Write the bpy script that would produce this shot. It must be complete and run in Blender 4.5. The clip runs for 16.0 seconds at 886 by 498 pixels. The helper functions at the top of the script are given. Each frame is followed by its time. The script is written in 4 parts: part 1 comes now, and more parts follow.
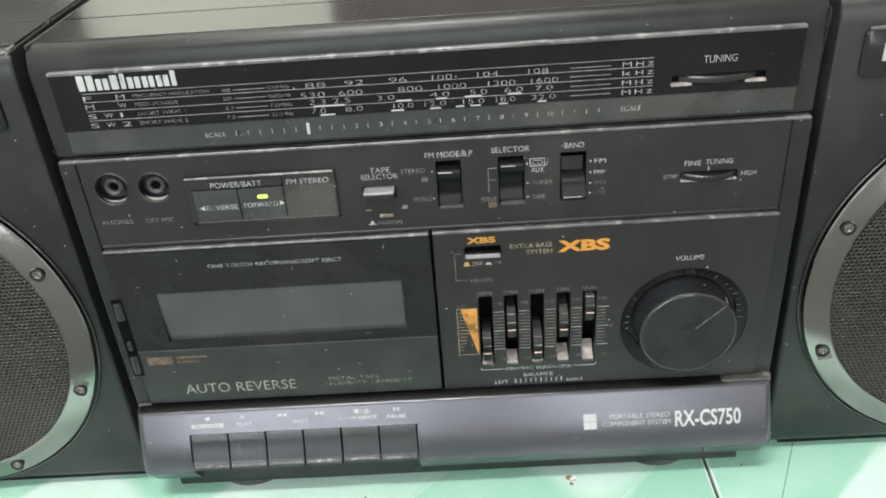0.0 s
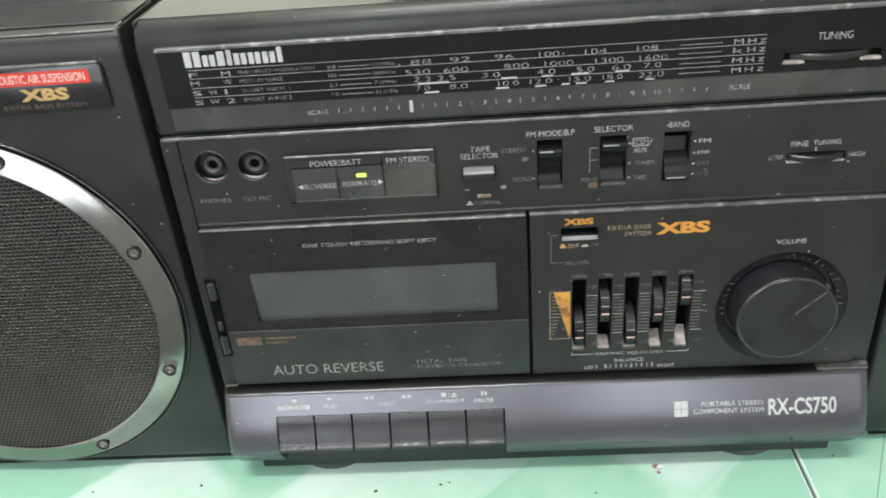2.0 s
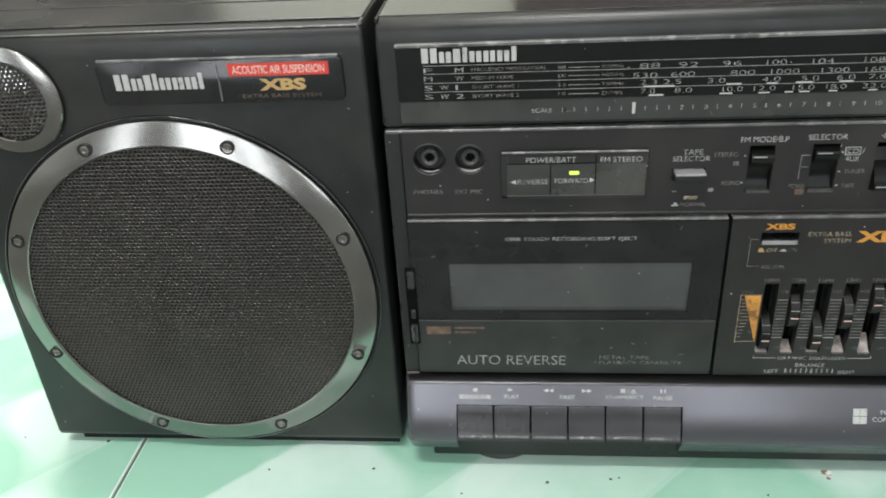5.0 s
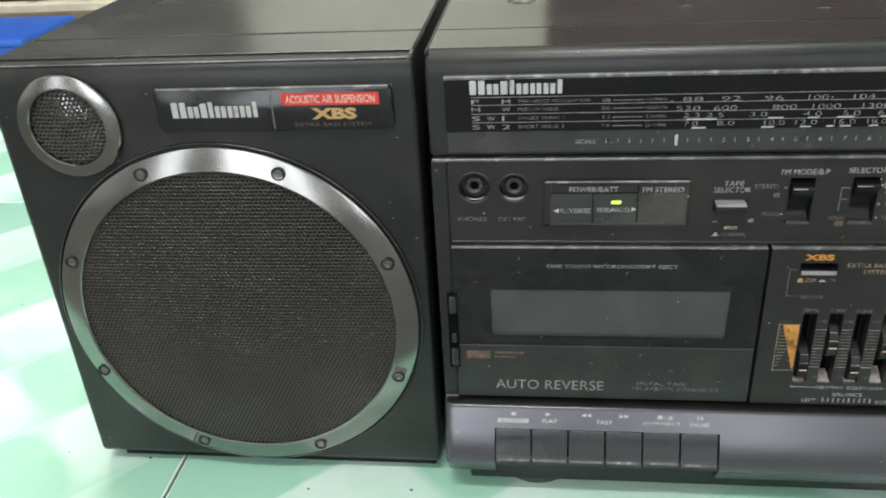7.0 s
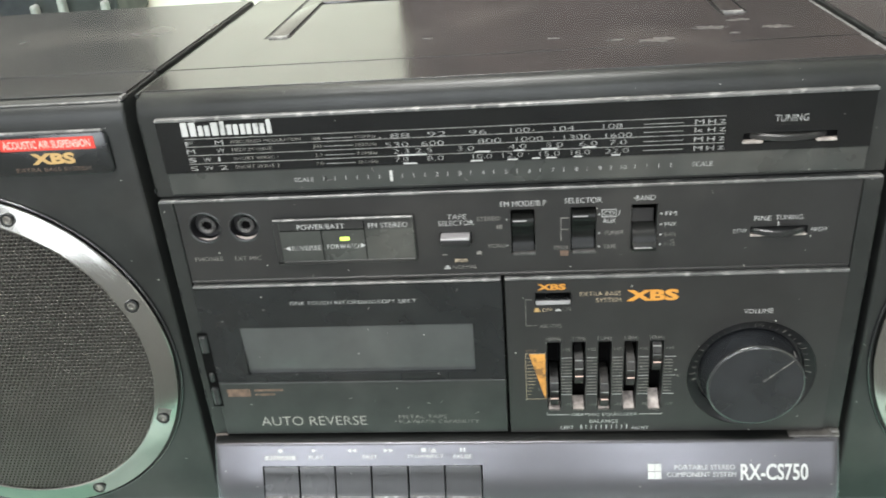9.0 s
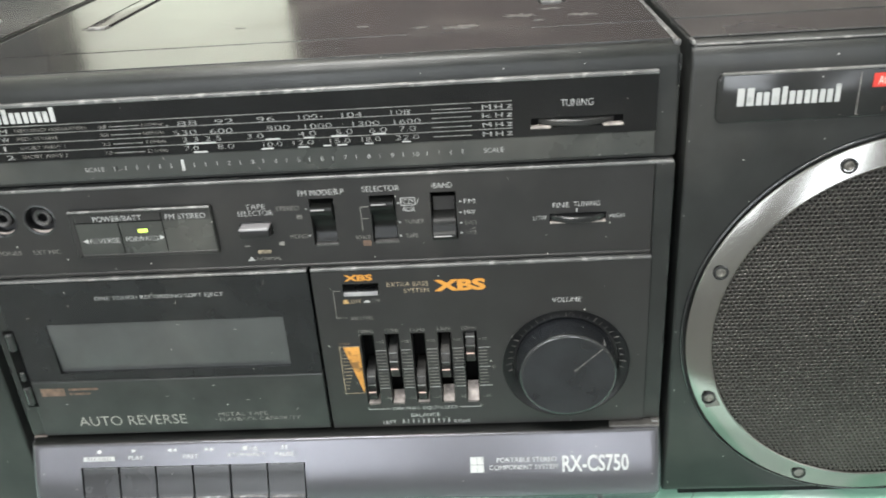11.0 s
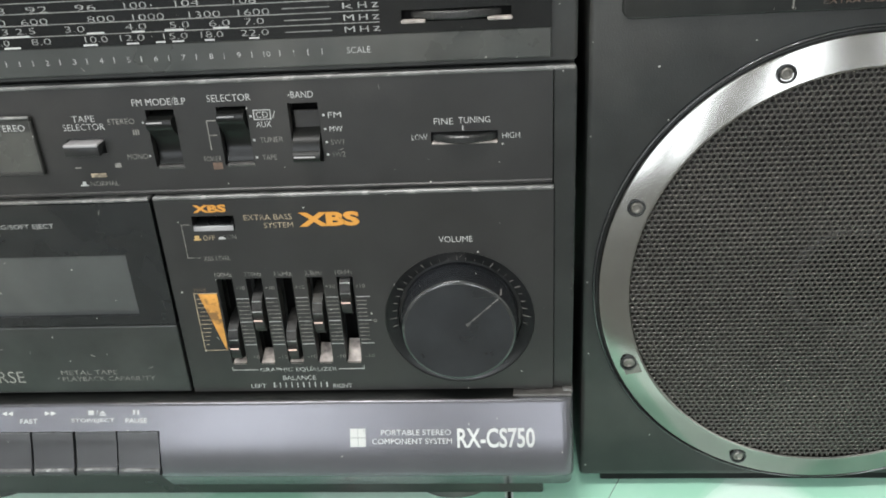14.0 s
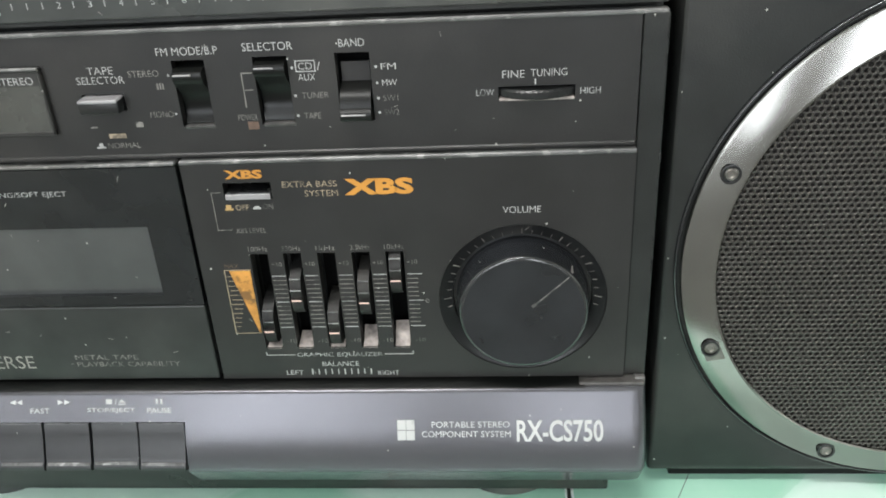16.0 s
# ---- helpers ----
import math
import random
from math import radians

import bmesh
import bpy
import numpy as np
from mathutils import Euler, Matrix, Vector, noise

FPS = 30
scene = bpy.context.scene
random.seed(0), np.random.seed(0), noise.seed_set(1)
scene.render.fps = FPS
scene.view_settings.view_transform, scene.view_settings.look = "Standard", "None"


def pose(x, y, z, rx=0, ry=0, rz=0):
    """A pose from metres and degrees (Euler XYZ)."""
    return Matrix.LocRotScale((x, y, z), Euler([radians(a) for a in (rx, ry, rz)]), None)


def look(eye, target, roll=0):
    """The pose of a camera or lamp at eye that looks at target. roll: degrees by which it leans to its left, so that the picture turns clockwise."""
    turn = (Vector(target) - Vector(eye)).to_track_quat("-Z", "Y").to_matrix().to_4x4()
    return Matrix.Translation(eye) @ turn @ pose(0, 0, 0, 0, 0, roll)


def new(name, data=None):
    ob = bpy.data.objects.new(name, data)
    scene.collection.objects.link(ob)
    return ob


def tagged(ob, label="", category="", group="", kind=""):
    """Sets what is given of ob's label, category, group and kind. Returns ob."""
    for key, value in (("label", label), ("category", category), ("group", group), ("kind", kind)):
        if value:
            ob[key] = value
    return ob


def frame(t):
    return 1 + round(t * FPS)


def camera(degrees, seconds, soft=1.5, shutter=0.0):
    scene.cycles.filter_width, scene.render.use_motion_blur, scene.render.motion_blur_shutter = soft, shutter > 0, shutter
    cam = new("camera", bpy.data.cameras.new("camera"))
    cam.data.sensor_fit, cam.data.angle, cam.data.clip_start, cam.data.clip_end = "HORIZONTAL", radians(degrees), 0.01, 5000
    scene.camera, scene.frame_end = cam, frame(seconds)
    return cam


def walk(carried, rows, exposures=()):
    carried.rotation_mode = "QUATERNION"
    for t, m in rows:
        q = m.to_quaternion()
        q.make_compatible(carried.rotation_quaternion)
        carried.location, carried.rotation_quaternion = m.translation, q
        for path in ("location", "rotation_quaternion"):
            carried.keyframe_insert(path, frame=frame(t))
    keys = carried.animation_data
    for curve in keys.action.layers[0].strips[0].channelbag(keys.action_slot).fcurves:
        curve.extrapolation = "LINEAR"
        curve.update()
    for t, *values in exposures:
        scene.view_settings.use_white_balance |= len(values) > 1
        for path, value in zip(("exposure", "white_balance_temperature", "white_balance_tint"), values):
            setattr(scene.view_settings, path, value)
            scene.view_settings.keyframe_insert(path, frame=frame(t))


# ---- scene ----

# ---------------------------------------------------------------- camera
cam = camera(56.1, 16.0, soft=1.8, shutter=0.5)
PATH = [
    # seconds, x, y, z, yaw, pitch, roll
    (0, 0.0112, -0.2875, 0.2949, 2.18, -30.84, -4.41),
    (0.5, 0.0078, -0.2888, 0.2941, 2.77, -30.72, -4.75),
    (1, 0.0046, -0.2879, 0.2913, 3.16, -30.71, -4.88),
    (1.5, -0.0070, -0.2883, 0.2898, 3.28, -30.65, -4.74),
    (2, -0.0180, -0.2900, 0.2882, 4.12, -30.54, -4.88),
    (2.5, -0.0335, -0.2913, 0.2894, 4.46, -30.71, -4.76),
    (3, -0.0451, -0.2937, 0.2903, 4.97, -30.63, -4.76),
    (3.5, -0.0580, -0.2986, 0.2886, 5.42, -30.39, -4.49),
    (4, -0.0664, -0.3016, 0.2908, 5.82, -30.21, -4.16),
    (4.5, -0.0762, -0.3046, 0.2912, 6.06, -29.91, -3.85),
    (5, -0.0882, -0.3079, 0.2925, 6.38, -29.56, -3.54),
    (5.2, -0.0920, -0.3094, 0.2926, 6.70, -29.50, -3.55),
    (5.75, -0.1027, -0.3131, 0.2943, 7.13, -29.13, -3.37),
    (6.25, -0.1076, -0.3156, 0.2967, 7.50, -28.75, -3.33),
    (6.75, -0.1035, -0.3161, 0.2988, 7.72, -28.35, -3.39),
    (7.3, -0.0834, -0.3127, 0.2992, 7.69, -27.90, -3.50),
    (7.5, -0.0670, -0.3170, 0.3010, 7.82, -27.82, -3.49),
    (8, -0.0355, -0.3030, 0.2977, 7.33, -27.20, -3.68),
    (8.5, -0.0119, -0.2991, 0.2997, 6.67, -26.99, -4.11),
    (9, 0.0047, -0.2998, 0.3007, 6.24, -27.24, -4.59),
    (9.2, 0.0102, -0.2971, 0.2999, 5.82, -27.09, -4.63),
    (9.75, 0.0282, -0.2958, 0.2977, 5.13, -27.10, -4.76),
    (10.25, 0.0453, -0.2952, 0.2929, 4.54, -26.99, -4.56),
    (10.75, 0.0622, -0.2950, 0.2874, 4.08, -26.81, -4.27),
    (11.3, 0.0799, -0.2951, 0.2827, 3.82, -26.57, -4.07),
    (11.5, 0.0849, -0.2953, 0.2781, 3.80, -26.51, -4.02),
    (12, 0.1014, -0.2955, 0.2786, 3.71, -26.24, -4.03),
    (12.5, 0.1169, -0.2933, 0.2688, 3.77, -25.64, -3.81),
    (13, 0.1169, -0.2815, 0.2500, 4.30, -25.83, -3.71),
    (13.5, 0.1186, -0.2693, 0.2388, 4.77, -25.81, -3.58),
    (14, 0.1164, -0.2582, 0.2342, 4.69, -25.83, -3.41),
    (14.5, 0.1132, -0.2503, 0.2297, 4.97, -26.07, -3.43),
    (15, 0.1066, -0.2438, 0.2273, 5.01, -26.57, -3.46),
    (15.5, 0.0965, -0.2360, 0.2250, 4.77, -27.33, -3.34),
    (16, 0.0940, -0.2303, 0.2202, 4.70, -27.60, -3.30),
]

walk(cam, [(t, pose(x, y, z, 90 + pitch, 0, yaw) @ pose(0, 0, 0, 0, 0, roll)) for t, x, y, z, yaw, pitch, roll in PATH],
     exposures=[(0, 0.20), (1.5, 0.15), (3.5, -0.09), (5.2, -0.25), (7.3, -0.30), (8, 0.14), (8.5, 0.41), (9.2, 0.51), (11.5, 0.46), (12.5, 0.40), (13.5, 0.32), (14.5, 0.24), (16, 0.21)])

# ---------------------------------------------------------------- light
world = bpy.data.worlds.new("room_air")
world.use_nodes = True
world.node_tree.nodes["Background"].inputs[0].default_value = (0.9, 0.95, 1.0, 1)
world.node_tree.nodes["Background"].inputs[1].default_value = 0.05
scene.world = world
scene.view_settings.exposure = 0.0


def area_lamp(name, m, w, h, power, colour):
    data = bpy.data.lights.new(name, "AREA")
    data.shape, data.size, data.size_y, data.energy, data.color = "RECTANGLE", w, h, power, colour
    ob = new(name, data)
    ob.matrix_world = m
    return ob


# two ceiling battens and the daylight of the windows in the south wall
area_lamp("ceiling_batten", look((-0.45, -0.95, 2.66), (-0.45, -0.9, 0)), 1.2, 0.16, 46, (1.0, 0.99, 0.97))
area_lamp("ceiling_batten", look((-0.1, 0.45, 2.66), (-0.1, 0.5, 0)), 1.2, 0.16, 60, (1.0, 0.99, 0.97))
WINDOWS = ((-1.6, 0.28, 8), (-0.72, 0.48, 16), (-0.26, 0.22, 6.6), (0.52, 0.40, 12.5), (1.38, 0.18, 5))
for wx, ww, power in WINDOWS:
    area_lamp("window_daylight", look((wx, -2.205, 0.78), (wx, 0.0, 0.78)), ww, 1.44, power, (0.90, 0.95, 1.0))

# ---------------------------------------------------------------- materials


def mat(name, colour, rough=0.4, metal=0.0, vary=0.25, scale=60.0, bump=0.0, bump_scale=900.0, dust=0.0, specks=0.0, ior=1.5, coat=0.0, emit=0.0, wear=None, aniso=0.0, rvar=1.0):
    m = bpy.data.materials.new(name)
    m.use_nodes = True
    nt = m.node_tree
    b = nt.nodes["Principled BSDF"]
    b.inputs["Roughness"].default_value, b.inputs["Metallic"].default_value, b.inputs["IOR"].default_value = rough, metal, ior
    b.inputs["Coat Weight"].default_value = coat
    b.inputs["Coat Roughness"].default_value = 0.08
    geo = nt.nodes.new("ShaderNodeNewGeometry")

    def link(a, c):
        nt.links.new(a, c)

    def noise_tex(s, detail=4.0):
        n = nt.nodes.new("ShaderNodeTexNoise")
        n.inputs["Scale"].default_value, n.inputs["Detail"].default_value = s, detail
        link(geo.outputs["Position"], n.inputs["Vector"])
        return n.outputs["Fac"]

    def ramp(src, lo, hi, a=0.0, c=1.0):
        r = nt.nodes.new("ShaderNodeMapRange")
        for key, v in ((1, lo), (2, hi), (3, a), (4, c)):
            r.inputs[key].default_value = v
        link(src, r.inputs[0])
        return r.outputs[0]

    def blend(fac, one, two):
        x = nt.nodes.new("ShaderNodeMix")
        x.data_type = "RGBA"
        if isinstance(fac, float):
            x.inputs[0].default_value = fac
        else:
            link(fac, x.inputs[0])
        for socket, v in ((x.inputs[6], one), (x.inputs[7], two)):
            if isinstance(v, tuple):
                socket.default_value = (*v, 1)
            else:
                link(v, socket)
        return x.outputs[2]

    dark = tuple(c * (1 - vary) for c in colour)
    light = tuple(min(1.0, c * (1 + vary)) for c in colour)
    out = blend(ramp(noise_tex(scale), 0.3, 0.7), dark, light)
    fine = noise_tex(scale * 9, 2.0)
    if dust:
        d = ramp(noise_tex(14.0, 8.0), 0.52, 0.80, 0.0, dust)
        out = blend(d, out, (0.29, 0.265, 0.23))
    if specks:
        v = nt.nodes.new("ShaderNodeTexVoronoi")
        v.inputs["Scale"].default_value = 205.0
        link(geo.outputs["Position"], v.inputs["Vector"])
        size = nt.nodes.new("ShaderNodeSeparateColor")
        link(v.outputs["Color"], size.inputs[0])
        lim = ramp(size.outputs[0], 0.35, 1.0, 0.0, 0.074)
        less = nt.nodes.new("ShaderNodeMath")
        less.operation = "LESS_THAN"
        link(v.outputs["Distance"], less.inputs[0])
        link(lim, less.inputs[1])
        much = nt.nodes.new("ShaderNodeMath")
        much.operation = "MULTIPLY"
        link(less.outputs[0], much.inputs[0])
        much.inputs[1].default_value = specks
        out = blend(much.outputs[0], out, (0.55, 0.54, 0.50))
    if wear:
        out = blend(ramp(noise_tex(220.0, 6.0), wear[0], wear[0] + 0.08, 0.0, wear[1]), out, wear[2])
    link(out, b.inputs["Base Color"])
    r = ramp(noise_tex(scale * 0.6, 6.0), 0.25, 0.75, max(0.02, rough - 0.07 * rvar), rough + 0.09 * rvar)
    link(r, b.inputs["Roughness"])
    if aniso:
        b.inputs["Anisotropic"].default_value = aniso
        t = nt.nodes.new("ShaderNodeTangent")
        t.direction_type, t.axis = "RADIAL", "Y"
        link(t.outputs[0], b.inputs["Tangent"])
    if bump:
        bn = nt.nodes.new("ShaderNodeBump")
        bn.inputs["Strength"].default_value, bn.inputs["Distance"].default_value = bump, 0.0003
        link(noise_tex(bump_scale, 3.0), bn.inputs["Height"])
        link(bn.outputs[0], b.inputs["Normal"])
    if emit:
        b.inputs["Emission Color"].default_value, b.inputs["Emission Strength"].default_value = (*colour, 1), emit
    return m


CASE = mat("case_plastic", (0.0160, 0.0174, 0.0164), 0.37, dust=0.10, specks=0.8, ior=1.42, bump=0.25, bump_scale=1800)
TOPCASE = mat("top_plastic", (0.028, 0.026, 0.025), 0.15, vary=0.12, scale=25, dust=0.16, specks=0.9, bump=0.04, ior=1.82)
SPKTOP = mat("speaker_top_plastic", (0.040, 0.039, 0.038), 0.22, vary=0.10, scale=20, dust=0.16, specks=0.9, bump=0.04, ior=1.85)
PANEL = mat("panel_plastic", (0.0205, 0.0202, 0.0195), 0.38, vary=0.12, dust=0.10, specks=0.8, ior=1.43, bump=0.15, bump_scale=1500)
# pale base colour paints the highlight on up-facing edges; noise adds wear
EDGE = mat("highlit_worn_edge_plastic", (0.115, 0.115, 0.112), 0.34, dust=0.4, vary=0.5, wear=(0.56, 0.45, (0.42, 0.41, 0.39)))
GLASS = mat("dial_glass", (0.005, 0.0055, 0.006), 0.10, dust=0.03, specks=0.6, ior=1.45)
STRIP = mat("scale_strip_plastic", (0.037, 0.040, 0.037), 0.30, dust=0.2, specks=0.4)
LOWER = mat("silver_grey_plastic", (0.110, 0.109, 0.120), 0.25, 0.66, vary=0.03, rvar=0.15, specks=1.0, bump=0.12, bump_scale=2200)
KEYMAT = mat("key_plastic", (0.019, 0.019, 0.0205), 0.30, 0.05, vary=0.3, dust=0.16, specks=1.0)
DOOR = mat("smoked_door_plastic", (0.0125, 0.0140, 0.0145), 0.16, dust=0.06, specks=0.7, ior=1.48)
DOORLOW = mat("door_plastic", (0.026, 0.0275, 0.0262), 0.36, dust=0.10, specks=0.6, ior=1.43)
WINDOW = mat("smoked_window", (0.060, 0.064, 0.063), 0.20, dust=0.10, vary=0.12, specks=0.6, ior=1.65)
POWERWIN = mat("lamp_window_plastic", (0.042, 0.045, 0.041), 0.28, dust=0.25, specks=0.3)
# near-black colour paints the deep shade of slots, wells and gaps
HOLE = mat("shade_black", (0.004, 0.004, 0.004), 0.7, ior=1.12)
KNOB = mat("knob_plastic", (0.0165, 0.0178, 0.020), 0.19, ior=1.52, dust=0.08, specks=0.9)
LEVER = mat("lever_plastic", (0.013, 0.0135, 0.0138), 0.30, dust=0.10)
BUTTON = mat("grey_button_plastic", (0.31, 0.30, 0.305), 0.35, dust=0.4, vary=0.3)
LUG = mat("lug_plastic", (0.024, 0.025, 0.025), 0.22, vary=0.3, scale=200)
RUSTY = mat("rubbed_plastic", (0.10, 0.082, 0.070), 0.55, vary=0.5, scale=300)
HOLLOW = mat("hollow_plastic", (0.007, 0.0075, 0.007), 0.34, dust=0.03, ior=1.33)
SLIDER = mat("slider_plastic", (0.013, 0.013, 0.0125), 0.48, ior=1.36, dust=0.30, vary=0.5, scale=300)
WEDGEINK = mat("worn_orange_print", (0.50, 0.23, 0.045), 0.5, vary=0.3, scale=200, wear=(0.53, 0.75, (0.08, 0.045, 0.02)))
KNOBLIP = mat("polished_lip", (0.016, 0.017, 0.018), 0.09, ior=1.7)
SMUDGE = mat("dust_smudge", (0.085, 0.080, 0.075), 0.40, vary=0.6, scale=500)
# pale colour carries the light on up-facing slot bottoms, besides their dust
LEDGE = mat("lit_dusty_ledge", (0.34, 0.30, 0.275), 0.6, vary=0.5, scale=300, dust=0.3)
ALU = mat("brushed_aluminium", (0.266, 0.262, 0.250), 0.15, 1.0, vary=0.12, scale=40, aniso=0.45, rvar=0.6)
JACK = mat("dusty_socket_plastic", (0.060, 0.058, 0.056), 0.45, vary=0.4, scale=300, dust=0.4)
DIALLINE = mat("dial_line_ink", (0.21, 0.21, 0.20), 0.5, vary=0.35, scale=200)
DIALINK = mat("dial_ink", (0.29, 0.29, 0.28), 0.5, vary=0.3, scale=300)
ALUEDGE = mat("aluminium_dome", (0.50, 0.51, 0.50), 0.14, 1.0, vary=0.1)
# dull colour of the reflection painted on the trim rings
REFLECTPATCH = mat("reflection_patch", (0.17, 0.165, 0.15), 0.5, 0.5, vary=0.3, scale=300)
SCREWMAT = mat("screw_metal", (0.20, 0.19, 0.175), 0.4, 0.9, vary=0.3, scale=400)
GRILLE = mat("grille_paint", (0.071, 0.0665, 0.060), 0.37, 0.5, vary=0.14, scale=30, dust=0.08)
CONE = mat("speaker_cone", (0.024, 0.021, 0.019), 0.7)
WHITE = mat("white_print", (0.47, 0.47, 0.457), 0.5, vary=0.1, wear=(0.62, 0.6, (0.20, 0.20, 0.19)))
GREY = mat("worn_print", (0.40, 0.40, 0.39), 0.5, vary=0.3, scale=300, wear=(0.60, 0.85, (0.05, 0.05, 0.05)))
FADED = mat("faded_print", (0.19, 0.18, 0.165), 0.5, vary=0.4, scale=300, wear=(0.54, 0.8, (0.035, 0.035, 0.035)))
WARM = mat("worn_warm_print", (0.36, 0.29, 0.20), 0.5, vary=0.35, scale=300, wear=(0.58, 0.7, (0.06, 0.05, 0.04)))
WARMGREY = mat("worn_silver_print", (0.28, 0.27, 0.245), 0.5, vary=0.25, scale=200, wear=(0.62, 0.6, (0.09, 0.085, 0.08)))
# lighter copies of the key colour: bevel highlight, then highlight with wear
KEYLIP = mat("key_highlight_plastic", (0.075, 0.075, 0.075), 0.3, vary=0.5, scale=250)
KEYEDGE = mat("worn_highlight_edge", (0.13, 0.13, 0.13), 0.25, vary=0.4, scale=300, wear=(0.55, 0.8, (0.42, 0.42, 0.41)))
UNDERSIDE = mat("underside_plastic", (0.008, 0.009, 0.0085), 0.30, vary=0.2, dust=0.1)
CLEAN = mat("clear_print", (0.52, 0.52, 0.51), 0.5, vary=0.1)
ORANGE = mat("orange_print", (0.56, 0.25, 0.040), 0.45, vary=0.12, wear=(0.66, 0.7, (0.12, 0.06, 0.02)))
GOLD = mat("gold_print", (0.48, 0.31, 0.12), 0.45, vary=0.15)
FADEDGOLD = mat("faded_gold_print", (0.115, 0.072, 0.050), 0.5, vary=0.4, scale=300, wear=(0.55, 0.8, (0.04, 0.035, 0.03)))
RED = mat("red_print", (0.62, 0.045, 0.030), 0.4, vary=0.1)
PALE = mat("pale_print_on_red", (0.80, 0.55, 0.48), 0.45, vary=0.15)
LED = mat("led_lens", (0.62, 0.85, 0.12), 0.3, emit=0.8)
RUBBER = mat("rubber_foot", (0.045, 0.05, 0.047), 0.5, dust=0.3)
# grey of the added floor that the front and rings reflect
DARKFLOOR = mat("added_dark_floor", (0.138, 0.140, 0.128), 0.75, vary=0.3, scale=9, bump=0.3, bump_scale=150)
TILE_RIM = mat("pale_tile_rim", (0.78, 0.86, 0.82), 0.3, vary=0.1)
CHIP = mat("rusty_chip", (0.32, 0.17, 0.13), 0.8, vary=0.5, scale=500)
GRIT = mat("dark_grit", (0.03, 0.035, 0.03), 0.8)
GROUT = mat("grout", (0.10, 0.095, 0.085), 0.9, vary=0.4, scale=200)
CREAM = mat("cream_wall_paint", (0.82, 0.79, 0.69), 0.7, vary=0.05, scale=8, bump=0.1, bump_scale=200)
DULL = mat("dull_wall_paint", (0.27, 0.26, 0.25), 0.8, vary=0.1, scale=5)
PLAIN = mat("plain_wall_paint", (0.74, 0.74, 0.72), 0.8, vary=0.05, scale=5)
WOOD = mat("dark_red_brown_wood", (0.060, 0.036, 0.030), 0.4, vary=0.4, scale=12)
BLACKBOX = mat("black_box_plastic", (0.018, 0.020, 0.019), 0.4, vary=0.4)
PEG = mat("pale_grey_peg", (0.28, 0.29, 0.27), 0.5)
BLUE = mat("blue_plastic", (0.025, 0.11, 0.52), 0.4, vary=0.15, scale=20)
BEIGE = mat("beige_paint", (0.62, 0.55, 0.42), 0.9, vary=0.15, scale=25, bump=0.3)
BROWN = mat("brown_band", (0.26, 0.20, 0.13), 0.8, vary=0.2, scale=30)


